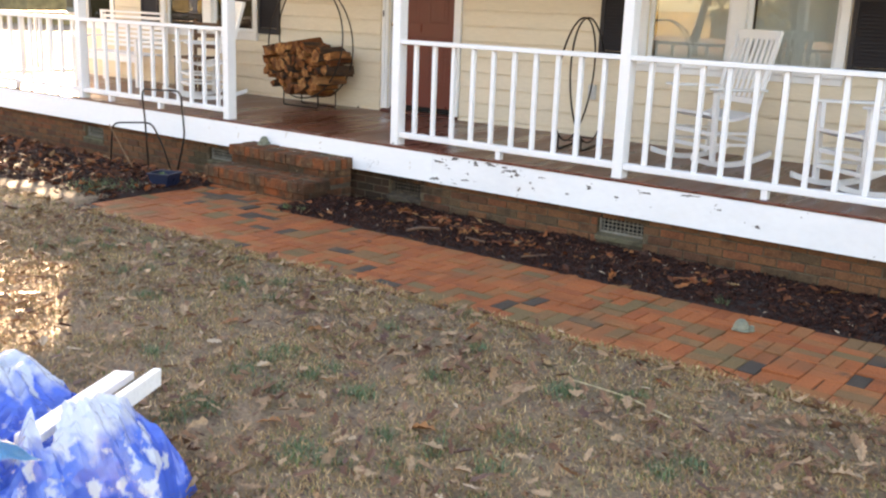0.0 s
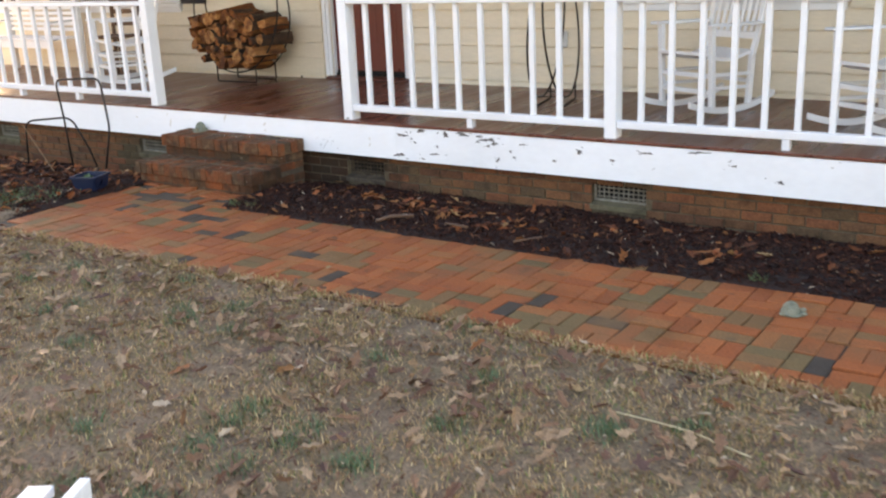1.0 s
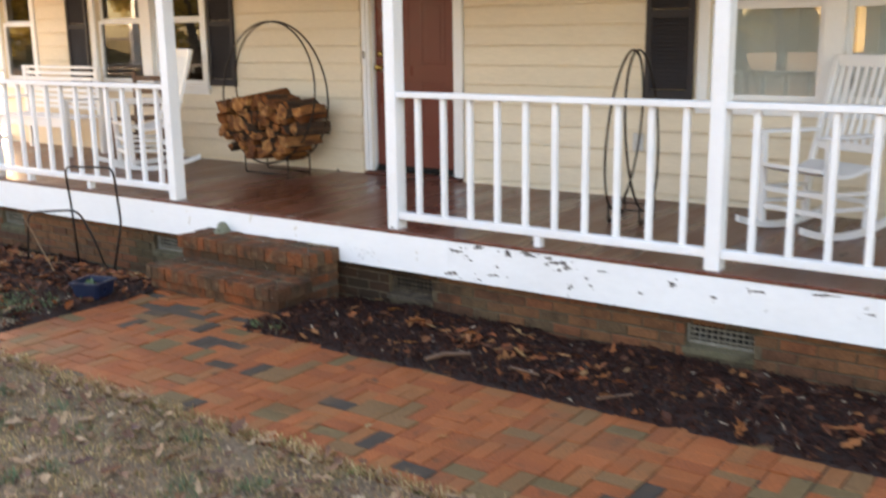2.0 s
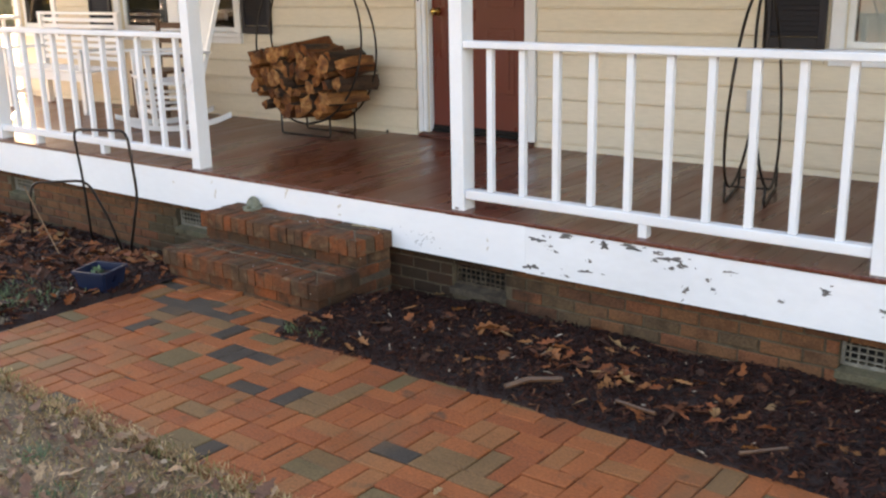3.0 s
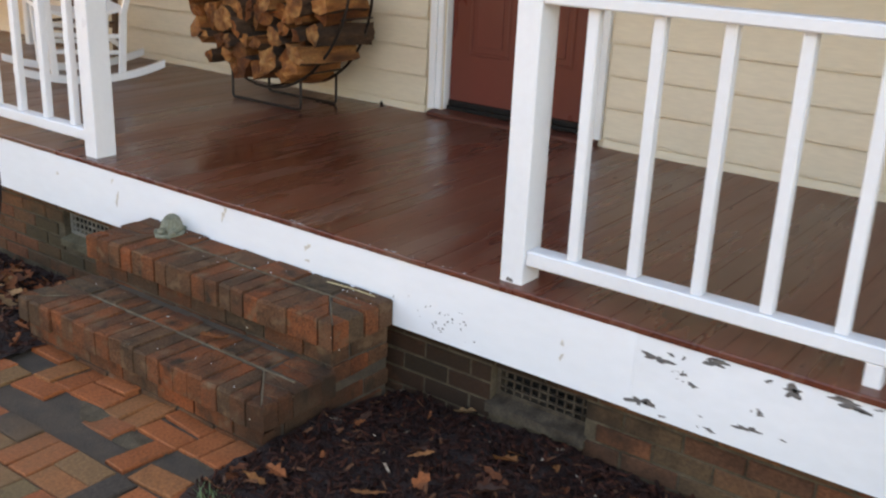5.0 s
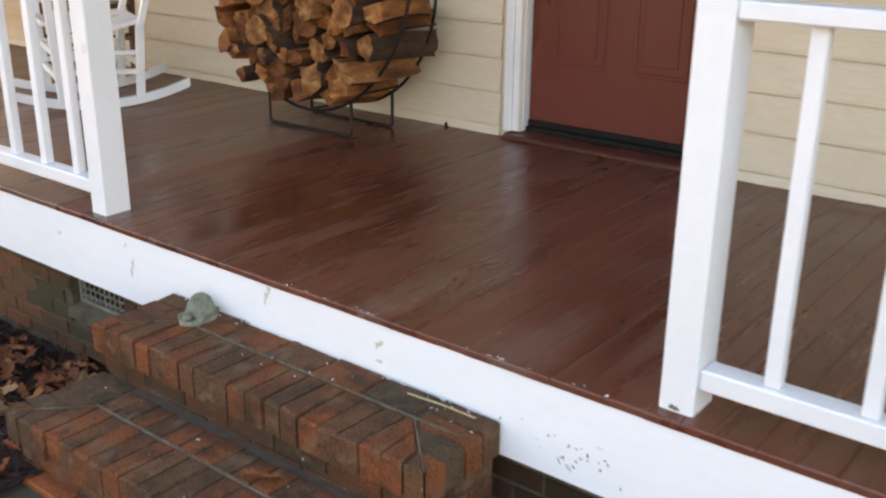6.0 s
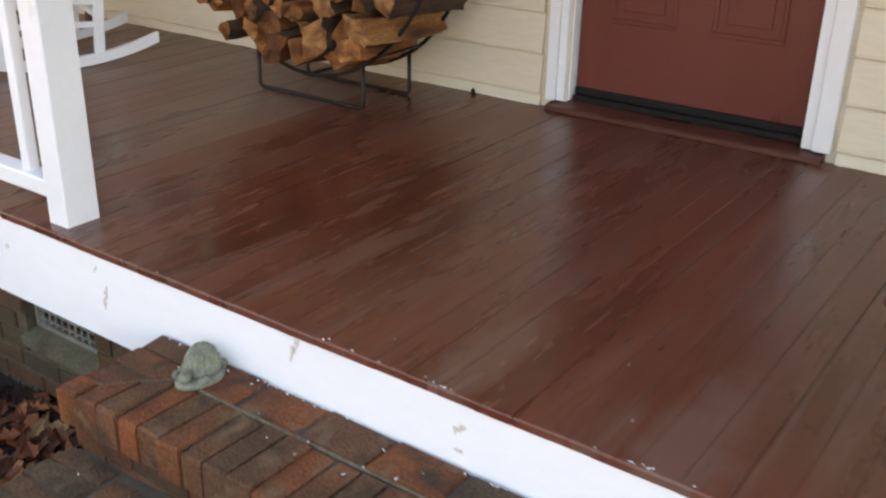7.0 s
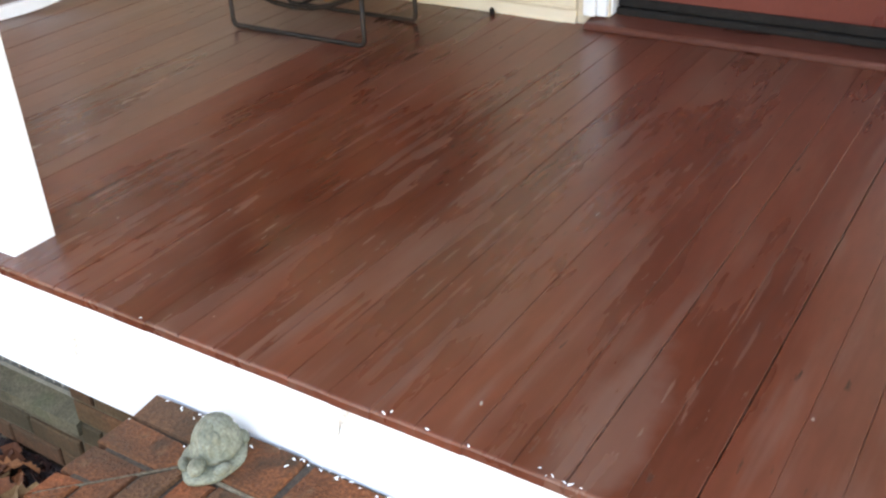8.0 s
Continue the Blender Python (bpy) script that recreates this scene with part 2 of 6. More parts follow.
CHIP = material("bark_chip", [(0.7, 0.7, 0.7), (1.1, 1.1, 1.1)], 20, 0.75, 0.4, 140,
                pick=("island", [(0, (0.020, 0.0065, 0.0045)), (0.38, (0.036, 0.0105, 0.006)), (0.74, (0.064, 0.018, 0.0095)), (0.94, (0.15, 0.060, 0.029)), (0.992, (0.40, 0.30, 0.22))]), spec=0.2)
LEAF = material("dead_leaf", [(0.72, 0.70, 0.66), (1.1, 1.08, 1.0)], 25, 0.7, 0.4, 120,
                pick=("island", [(0, (0.14, 0.042, 0.016)), (0.22, (0.24, 0.072, 0.024)), (0.45, (0.085, 0.027, 0.013)), (0.62, (0.29, 0.115, 0.042)), (0.76, (0.055, 0.022, 0.013)), (0.95, (0.26, 0.145, 0.07))]), spec=0.25)
LEAF_RUST = material("rusty_leaf", [(0.72, 0.70, 0.66), (1.1, 1.08, 1.0)], 25, 0.7, 0.4, 120,
                     pick=("island", [(0, (0.23, 0.062, 0.021)), (0.35, (0.30, 0.105, 0.038)), (0.55, (0.12, 0.036, 0.015)), (0.88, (0.34, 0.18, 0.08))]), spec=0.3)
LEAF_LAWN = material("lawn_leaf", [(0.72, 0.70, 0.66), (1.1, 1.08, 1.0)], 25, 0.7, 0.4, 120,
                     pick=("island", [(0, (0.22, 0.112, 0.064)), (0.25, (0.31, 0.185, 0.108)), (0.45, (0.38, 0.245, 0.15)), (0.66, (0.15, 0.070, 0.044)), (0.88, (0.46, 0.34, 0.24)), (0.94, (0.11, 0.055, 0.044))]), spec=0.3)
LEAF_ONE = material("dead_leaf_single", [(0.72, 0.70, 0.66), (1.1, 1.08, 1.0)], 25, 0.7, 0.4, 120,
                    pick=("object", [(0, (0.28, 0.095, 0.030)), (0.35, (0.35, 0.15, 0.055)), (0.65, (0.20, 0.068, 0.024)), (0.90, (0.42, 0.27, 0.14))]), spec=0.3)
GRASS = material("dormant_grass", [(1.5, 1.36, 1.08), (2.15, 2.0, 1.62), (2.4, 2.24, 1.78)], 2.6, 0.85, 0.0, 30,
                 pick=("island", [(0, (0.20, 0.130, 0.078)), (0.25, (0.25, 0.172, 0.108)), (0.48, (0.155, 0.098, 0.055)), (0.66, (0.135, 0.112, 0.050)), (0.82, (0.31, 0.235, 0.15)), (0.90, (0.075, 0.098, 0.036))]), spec=0.2)
WEED = material("green_weed", [(0.065, 0.108, 0.040), (0.115, 0.165, 0.065)], 20, 0.6, 0.1)
ROOM_STAND_IN = material("room_dark_stand_in", [(0.05, 0.045, 0.04), (0.08, 0.07, 0.06)], 2, 0.8, 0.05)
BLIND = material("blind_slat", [(0.76, 0.76, 0.74), (0.82, 0.82, 0.80)], 4, 0.5, 0.03, fine_mix=0.05)
BARK = material("log_bark", [(0.022, 0.011, 0.006), (0.055, 0.027, 0.014), (0.11, 0.056, 0.029)], 14, 0.9, 1.0, 70, (1, 0.3, 1), bump_dist=0.012)
SPLIT = material("split_wood", [(0.15, 0.052, 0.019), (0.30, 0.125, 0.044), (0.46, 0.24, 0.095)], 7, 0.75, 0.7, 80, (3, 0.5, 3), pick=("object", [(0, (0.62, 0.50, 0.42)), (0.28, (1, 1, 1)), (0.50, (0.50, 0.36, 0.28)), (0.66, (1.18, 1.10, 1.0)), (0.86, (0.85, 0.66, 0.50))]), spec=0.25, fine_mix=0.45, bump_dist=0.006)
worn(SPLIT, (0.060, 0.026, 0.014), 6, 0.52, 0.74, (1.4, 0.4, 1.4), 0.85, 5)
STONE = material("garden_stone", [(0.105, 0.110, 0.072), (0.185, 0.188, 0.132), (0.25, 0.25, 0.185)], 24, 0.7, 0.7, 160)
POT_BLUE = material("blue_plastic", [(0.005, 0.011, 0.032), (0.008, 0.016, 0.044)], 9, 0.4, 0.05, fine_mix=0.12)
TARP = material("blue_tarp", [(0.05, 0.17, 0.80), (0.10, 0.27, 0.90)], 6, 0.17, 0.4, 22, fine_mix=0.10, rough_var=0.06, spec=1.0, coat=1.0, bump_dist=0.010)
# white glare on the folds and lump tops, painted into the tarp's colour
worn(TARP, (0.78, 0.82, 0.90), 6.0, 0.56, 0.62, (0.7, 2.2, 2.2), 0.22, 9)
stain_light_patch(TARP, (-2.72, 1.72, 0.46), (0.26, 0.34, 0.16), (0.84, 0.87, 0.92), 0.95, 0.45)
stain_light_patch(TARP, (-3.44, 1.90, 0.42), (0.32, 0.24, 0.14), (0.84, 0.87, 0.92), 0.95, 0.45)
TARP_IN = material("tarp_lining", [(0.03, 0.28, 0.55), (0.05, 0.38, 0.66)], 6, 0.35, 0.2, 200)
LUMBER = material("painted_lumber", [(0.80, 0.79, 0.77), (0.87, 0.86, 0.84)], 8, 0.6, 0.2, 60, (0.3, 1, 1), fine_mix=0.08)
BROWN_WOOD = material("brown_wood", [(0.085, 0.04, 0.02), (0.14, 0.068, 0.034)], 10, 0.5, 0.2, 90, (2, 2, 0.3))
GREY_BOX = material("weathered_box", [(0.10, 0.13, 0.13), (0.17, 0.20, 0.19)], 10, 0.7, 0.3, 90)
STAKE = material("brown_stake", [(0.16, 0.085, 0.04), (0.25, 0.14, 0.07)], 20, 0.8, 0.2)
STRAW = material("dry_stem", [(0.42, 0.32, 0.16), (0.55, 0.44, 0.26)], 20, 0.7, 0.1)
ROOF = material("roof_shingle", [(0.06, 0.06, 0.065), (0.11, 0.105, 0.10)], 6, 0.9, 0.6, 60)
CEIL = material("ceiling_paint", [(0.70, 0.71, 0.70), (0.78, 0.78, 0.77)], 2, 0.6, 0.05, fine_mix=0.05)
TRUNK = material("tree_bark", [(0.05, 0.038, 0.028), (0.12, 0.095, 0.07)], 6, 0.95, 0.9, 40, (1, 1, 0.2), bump_dist=0.03)
FOLIAGE = material("tree_leaf", [(0.8, 0.8, 0.8), (1.1, 1.1, 1.0)], 1, 0.7, 0.0,
                   pick=("island", [(0, (0.05, 0.065, 0.02)), (0.35, (0.16, 0.14, 0.04)), (0.65, (0.30, 0.19, 0.06)), (0.85, (0.07, 0.08, 0.025))]))
FIELD = material("far_woods", [(0.12, 0.10, 0.045), (0.30, 0.22, 0.10)], 0.4, 0.95, 0.5, 3, bump_dist=0.3)

GOLDEN = material("golden_leaf", [(0.8, 0.8, 0.8), (1.1, 1.1, 1.0)], 1, 0.6, 0.0,
                  pick=("island", [(0, (0.52, 0.36, 0.09)), (0.35, (0.60, 0.45, 0.13)), (0.65, (0.40, 0.30, 0.07)), (0.85, (0.22, 0.20, 0.05))]))
# back-lit leaves let light through
for m in (FOLIAGE, GOLDEN):
    fn, flk = m.node_tree.nodes, m.node_tree.links
    glow = fn.new("ShaderNodeBsdfTranslucent")
    flk.new(fn["Principled BSDF"].inputs["Base Color"].links[0].from_socket, glow.inputs["Color"])
    both = fn.new("ShaderNodeMixShader")
    both.inputs[0].default_value = 0.5
    flk.new(fn["Principled BSDF"].outputs[0], both.inputs[1])
    flk.new(glow.outputs[0], both.inputs[2])
    flk.new(both.outputs[0], fn["Material Output"].inputs["Surface"])

# thin window glass: clear, with a mirror gloss that grows towards grazing
GLASS = bpy.data.materials.new("window_glass")
GLASS.use_nodes = True
gn, gl = GLASS.node_tree.nodes, GLASS.node_tree.links
clear, gloss, fres, pane_mix = (gn.new("ShaderNodeBsdfTransparent"), gn.new("ShaderNodeBsdfGlossy"), gn.new("ShaderNodeFresnel"), gn.new("ShaderNodeMixShader"))
clear.inputs["Color"].default_value = (0.94, 0.96, 0.95, 1)
gloss.inputs["Roughness"].default_value = 0.015
fres.inputs["IOR"].default_value = 2.1
gl.new(fres.outputs[0], pane_mix.inputs[0])
gl.new(clear.outputs[0], pane_mix.inputs[1])
gl.new(gloss.outputs[0], pane_mix.inputs[2])
gl.new(pane_mix.outputs[0], gn["Material Output"].inputs["Surface"])


# ---- mesh helpers ----
def box(bm, x0, x1, y0, y1, z0, z1, bevel=0.0):
    m = Matrix.Translation(((x0 + x1) / 2, (y0 + y1) / 2, (z0 + z1) / 2)) @ Matrix.Diagonal((x1 - x0, y1 - y0, z1 - z0, 1))
    vs = bmesh.ops.create_cube(bm, size=1, matrix=m)["verts"]
    if bevel:
        es = {e for v in vs for e in v.link_edges}
        bmesh.ops.bevel(bm, geom=list(es), offset=bevel, segments=1, affect="EDGES", profile=0.5)
    return bm


def beam(bm, a, b, w, d, bevel=0.003):
    """A squared stick from a to b, w wide and d deep."""
    a, b = Vector(a), Vector(b)
    q = (b - a).to_track_quat("Z", "Y").to_matrix().to_4x4()
    m = Matrix.Translation((a + b) / 2) @ q @ Matrix.Diagonal((w, d, (b - a).length, 1))
    vs = bmesh.ops.create_cube(bm, size=1, matrix=m)["verts"]
    if bevel:
        es = {e for v in vs for e in v.link_edges}
        bmesh.ops.bevel(bm, geom=list(es), offset=bevel, segments=1, affect="EDGES", profile=0.5)
    return bm


def tube(bm, pts, r, sides=8, closed=False, taper=None):
    """A round bar along a run of points."""
    pts = [Vector(p) for p in pts]
    rings, up = [], Vector((0.13, 0.37, 0.92)).normalized()
    for i, p in enumerate(pts):
        if closed:
            d = pts[(i + 1) % len(pts)] - pts[i - 1]
        else:
            d = pts[min(i + 1, len(pts) - 1)] - pts[max(i - 1, 0)]
        d.normalize()
        s = d.cross(up)
        if s.length < 0.2:
            s = d.cross(Vector((1, 0, 0)))
        s.normalize()
        t = d.cross(s)
        rad = r * (taper[i] if taper else 1)
        rings.append([bm.verts.new(p + rad * (math.cos(k * 2 * math.pi / sides) * s + math.sin(k * 2 * math.pi / sides) * t)) for k in range(sides)])
    for i in range(len(rings) - (0 if closed else 1)):
        a, b = rings[i], rings[(i + 1) % len(rings)]
        for k in range(sides):
            bm.faces.new((a[k], a[(k + 1) % sides], b[(k + 1) % sides], b[k]))
    if not closed:
        bm.faces.new(rings[0]), bm.faces.new(rings[-1][::-1])
    return bm


def rounded(pts, r, n=5):
    """Points of a bent bar: the corners of a run rounded off."""
    pts = [Vector(p) for p in pts]
    out = [pts[0]]
    for a, b, c in zip(pts, pts[1:], pts[2:]):
        p, q = b + (a - b).normalized() * r, b + (c - b).normalized() * r
        for i in range(n + 1):
            t = i / n
            out.append((1 - t) ** 2 * p + 2 * t * (1 - t) * b + t * t * q)
    return out + [pts[-1]]


def sweep(bm, section, axis, a, b):
    """A closed section drawn straight along x or y from a to b; section: points of the two other axes."""
    lift = (lambda s, u, v: (s, u, v)) if axis == "x" else (lambda s, u, v: (u, s, v))
    lo = [bm.verts.new(lift(a, *p)) for p in section]
    hi = [bm.verts.new(lift(b, *p)) for p in section]
    n = len(section)
    for i in range(n):
        bm.faces.new((lo[i], lo[(i + 1) % n], hi[(i + 1) % n], hi[i]))
    bm.faces.new(lo[::-1]), bm.faces.new(hi)
    bmesh.ops.recalc_face_normals(bm, faces=bm.faces[:])
    return bm


def mesh_of(name, bm, mats, smooth=False):
    bmesh.ops.recalc_face_normals(bm, faces=bm.faces[:])
    me = bpy.data.meshes.new(name)
    bm.to_mesh(me)
    bm.free()
    for m in mats if isinstance(mats, (list, tuple)) else [mats]:
        me.materials.append(m)
    if smooth:
        me.polygons.foreach_set("use_smooth", [True] * len(me.polygons))
    return me


def part(name, bm, mat, parent, label="", smooth=False, at=None):
    ob = new(name, mesh_of(name, bm, mat, smooth))
    ob.parent = parent
    if at is not None:
        ob.matrix_basis = at
    return tagged(ob, label) if label else ob


def shared(name, me, parent, m):
    ob = new(name, me)
    ob.parent, ob.matrix_basis = parent, m
    return ob


def thing(name, label, category, at=(0, 0, 0), rz=0.0, group="", kind=""):
    ob = new(name)
    ob.empty_display_size = 0.1
    ob.matrix_basis = pose(*at, 0, 0, rz)
    return tagged(ob, label, category, group, kind)


def solid(name, bm, mat, label, category, group="", kind="", smooth=False, at=None):
    ob = new(name, mesh_of(name, bm, mat, smooth))
    if at is not None:
        ob.matrix_basis = at
    return tagged(ob, label, category, group, kind)


def B():
    return bmesh.new()


def loose(name, verts, faces, mat, parent=None, smooth=False):
    """One joined mesh of many small pieces."""
    me = bpy.data.meshes.new(name)
    me.from_pydata(verts, [], faces)
    me.materials.append(mat)
    if smooth:
        me.polygons.foreach_set("use_smooth", [True] * len(me.polygons))
    ob = new(name, me)
    ob.parent = parent
    return ob


# ---- plan, in metres ----
DECK_F, DECK_B = 6.8755, 8.90      # front and back of the deck
Z_F, Z_B = 0.545, 0.565           # deck height there
WALL_Y = 8.895                    # face behind the clapboards
X0, X1 = -13.82, 3.0               # ends of the house and porch
BRICK_Y = 6.95                    # face of the foundation wall


def deck_z(y):
    return Z_F + (Z_B - Z_F) * (y - DECK_F) / (DECK_B - DECK_F)


# ---- ground ----
def in_walk(x, y):
    return (4.66 < y < 5.86 and -7.5 < x < 1.2) or (5.8 < y < 6.3 and -7.6 < x < -6.05)


def ground_z(x, y):
    z = 0.018 * noise.noise((x * 1.1, y * 1.1, 3.0)) + 0.008 * noise.noise((x * 6, y * 6, 1.0))
    if in_walk(x, y):
        return -0.06
    if y > 6.1 and x < -7.7:
        return -0.22
    if y > 5.8:
        return -0.05 + z * 0.3
    near = max(0.0, 1 - abs(y - 4.6) / 0.25)
    return z * (1 - 0.6 * near) + 0.004


def build_ground():
    xs = [-600, -200, -80, -40, -24, -18] + [-15 + 0.08 * i for i in range(226)] + [4, 8, 16, 40, 90, 250, 600]
    ys = [-600, -200, -80, -40, -20, -10, -5, -2] + [-1 + 0.08 * i for i in range(98)] + [7.5, 9, 14, 24, 45, 90, 250, 600]
    verts = [(x, y, ground_z(x, y)) for y in ys for x in xs]
    w = len(xs)
    faces = [(j * w + i, j * w + i + 1, (j + 1) * w + i + 1, (j + 1) * w + i) for j in range(len(ys) - 1) for i in range(w - 1)]
    tagged(loose("ground", verts, faces, SOIL, smooth=True), "dormant brown lawn soil with patches of thin grass", "ground", kind="structure")


build_ground()


def bed_z(x, y):
    edge = min(1.0, max(0.0, (y - 5.84) / 0.12), 1.0)
    mound = 0.035 + 0.035 * noise.noise((x * 1.7, y * 1.7, 9)) + 0.02 * noise.noise((x * 7, y * 7, 2)) + 0.012 * noise.noise((x * 22, y * 22, 5))
    mound -= 0.045 * min(1.0, max(0.0, (y - 6.45) / 0.4))
    if x < -7.5:
        edge = min(1.0, max(0.0, (y - 4.85 - 0.25 * noise.noise((x, 0, 0))) / 0.3))
        mound -= 0.155 * min(1.0, max(0.0, (y - 6.15) / 0.6)) * min(1.0, max(0.0, (-7.5 - x) / 0.2))
    return -0.02 + edge * (mound + 0.012)


def build_bed(name, x0, x1, y0, y1, label):
    n, k = int((x1 - x0) / 0.045), int((y1 - y0) / 0.045)
    verts = [(x0 + (x1 - x0) * i / n, y0 + (y1 - y0) * j / k, 0) for j in range(k + 1) for i in range(n + 1)]
    verts = [(x, y, bed_z(x, y)) for x, y, _ in verts]
    faces = [(j * (n + 1) + i, j * (n + 1) + i + 1, (j + 1) * (n + 1) + i + 1, (j + 1) * (n + 1) + i) for j in range(k) for i in range(n)]
    return tagged(loose(name, verts, faces, MULCH, smooth=True), label, "garden bed", kind="structure")


bed_1 = build_bed("mulch_bed_1", -6.2, 2.5, 5.84, 6.96, "dark shredded bark mulch bed along the brick foundation")
bed_2 = build_bed("mulch_bed_2", -13.8, -7.44, 4.9, 6.96, "dark mulch bed strewn with brown oak leaves")

# ---- foundation wall, deck and fascia ----
VENTS = [(-10.78, -10.40), (-8.41, -8.03), (-5.785, -5.40), (-3.54, -3.13), (-1.2, -0.8)]
VZ0, VZ1 = 0.075, 0.205
wall_found = thing("wall_foundation", "low brown brick foundation wall under the porch with screened vents", "brick wall", kind="structure")
bm = B()
edges = [X0] + [v for pair in VENTS for v in pair] + [X1]
for a, b in zip(edges[::2], edges[1::2]):
    box(bm, a, b, BRICK_Y + 0.008, BRICK_Y + 0.2, -0.25, 0.30)
for a, b in VENTS:
    box(bm, a, b, BRICK_Y + 0.008, BRICK_Y + 0.2, -0.15, VZ0 - 0.02)
    box(bm, a, b, BRICK_Y + 0.008, BRICK_Y + 0.2, VZ1, 0.30)
part("mortar_core", bm, MORTAR, wall_found)
for i, (a, b) in enumerate(VENTS):
    sill = B()
    sweep(sill, [(BRICK_Y - 0.012, VZ0 - 0.055), (BRICK_Y - 0.012, VZ0 - 0.02), (BRICK_Y + 0.09, VZ0 + 0.012), (BRICK_Y + 0.09, VZ0 - 0.055)], "x", a - 0.01, b + 0.01)
    part("vent_sill", sill, VENT_RUST if i == 2 else CONCRETE, wall_found, "sloping mortar sill")
    vent = thing("foundation_vent", ("dark rusty" if i == 2 else "pale grey metal") + " crawl-space vent grille set in the brick wall", "vent", group="foundation vents")
    fr = B()
    for z in (VZ0 + 0.006, VZ1 - 0.006):
        box(fr, a, b, BRICK_Y + 0.045, BRICK_Y + 0.06, z - 0.008, z + 0.008)
    for x in (a + 0.008, b - 0.008):
        box(fr, x - 0.008, x + 0.008, BRICK_Y + 0.0445, BRICK_Y + 0.0605, VZ0, VZ1)
    metal = VENT_RUST if i == 2 else VENT_METAL
    part("frame", fr, metal, vent)
    gr = B()
    n = 11
    for k in range(1, n):
        x = a + (b - a) * k / n
        box(gr, x - 0.0035, x + 0.0035, BRICK_Y + 0.05, BRICK_Y + 0.056, VZ0, VZ1)
    for k in range(1, 4):
        z = VZ0 + (VZ1 - VZ0) * k / 4
        box(gr, a, b, BRICK_Y + 0.048, BRICK_Y + 0.058, z - 0.0035, z + 0.0035)
    part("grille", gr, metal, vent)
    bk = B()
    box(bk, a, b, BRICK_Y + 0.1, BRICK_Y + 0.12, VZ0 - 0.02, VZ1)
    part("screen", bk, BLACK, vent)

floor = thing("floor", "glossy maroon-brown painted porch deck, worn along its front edge", "porch floor", kind="structure")
bm = B()
box(bm, X0, X1, 6.93, 8.89, 0.40, 0.505)
part("joist_core", bm, BARE, floor)

# fascia boards
bm = B()
box(bm, X0, -5.2148, 6.878, 6.918, 0.262, 0.522)
trim_1 = solid("trim_1", bm, FASCIA_NEW, "smooth white painted fascia board along the porch edge", "fascia", kind="structure")
bm = B()
box(bm, -5.2146, X1, 6.8792, 6.918, 0.259, 0.5205)
trim_2 = solid("trim_2", bm, FASCIA_OLD, "old white fascia board with peeling paint and grey bare wood", "fascia", kind="structure")


def blotch(x, z, w, h, y, n=26, low=0.262, top=0.519):
    """A flat flake with a ragged, lobed outline on the fascia."""
    b = B()
    c = b.verts.new((x, y, z))
    p1, p2, ring = rng.uniform(0, 6.28), rng.uniform(0, 6.28), []
    for k in range(n):
        a = 2 * math.pi * k / n
        r = 0.85 + 0.38 * math.sin(2 * a + p1) + 0.28 * math.sin(5 * a + p2) + rng.uniform(-0.16, 0.16)
        r = max(0.18, r)
        ring.append(b.verts.new((x + w * r * math.cos(a) + 0.25 * h * math.sin(a), y, min(top, max(low, z + h * r * math.sin(a))))))
    for k in range(n):
        b.faces.new((c, ring[k], ring[(k + 1) % n]))
    return b


for x, z, w, h in [(-5.14, .46, .035, .012), (-4.96, .505, .04, .010), (-5.18, .30, .035, .014), (-4.73, .49, .025, .014), (-4.58, .505, .045, .012),
                   (-4.84, .33, .03, .008), (-5.02, .41, .012, .007), (-4.81, .39, .012, .006), (-4.36, .475, .045, .013), (-4.27, .33, .013, .015),
                   (-4.29, .455, .02, .008), (-4.43, .50, .018, .006), (-4.16, .40, .008, .008), (-4.06, .46, .02, .006), (-4.44, .455, .01, .008),
                   (-4.95, .285, .012, .005), (-4.35, .43, .02, .006), (-4.13, .36, .008, .008), (-3.6, .44, .025, .010), (-3.35, .40, .012, .010),
                   (-3.1, .47, .03, .008), (-2.5, .43, .012, .008), (-2.2, .35, .02, .008), (-3.8, .36, .01, .008), (-2.75, .5, .05, .007)]:
    part("bare_patch", blotch(x, min(z, 0.508), w * 1.25, h * 1.25, 6.8778), BARE, trim_2, "grey bare wood where paint has flaked")
    for _ in range(2):
        u, v = x + rng.gauss(0, 2.2) * w, min(0.512, max(0.275, z + rng.gauss(0, 1.8) * h))
        part("bare_patch", blotch(u, v, w * rng.uniform(0.2, 0.55), h * rng.uniform(0.3, 0.7), 6.8778, 13), BARE, trim_2, "grey bare wood where paint has flaked")
for x, z, w, h in [(-7.10, .49, .013, .03), (-6.62, .46, .013, .016), (-7.83, .40, .012, .03), (-7.86, .48, .007, .012), (-6.62, .405, .010, .008), (-5.47, .41, .008, .010), (-5.47, .36, .009, .011), (-8.3, .43, .008, .012)]:
    part("knot", blotch(x, z, w, h, 6.8768), KNOT, trim_1, "tan knot bleeding through white paint")

for _ in range(34):
    u, v = rng.gauss(-5.95, 0.09), min(0.47, max(0.27, rng.gauss(0.335, 0.035)))
    w = rng.uniform(0.0015, 0.0045)
    part("mud_speck", blotch(u, v, w, w * rng.uniform(0.7, 1.4), 6.8768, 8), BARE, trim_1, "dark speck of splashed mud")

# ---- house wall, ceiling and roof ----
CASE = 0.085
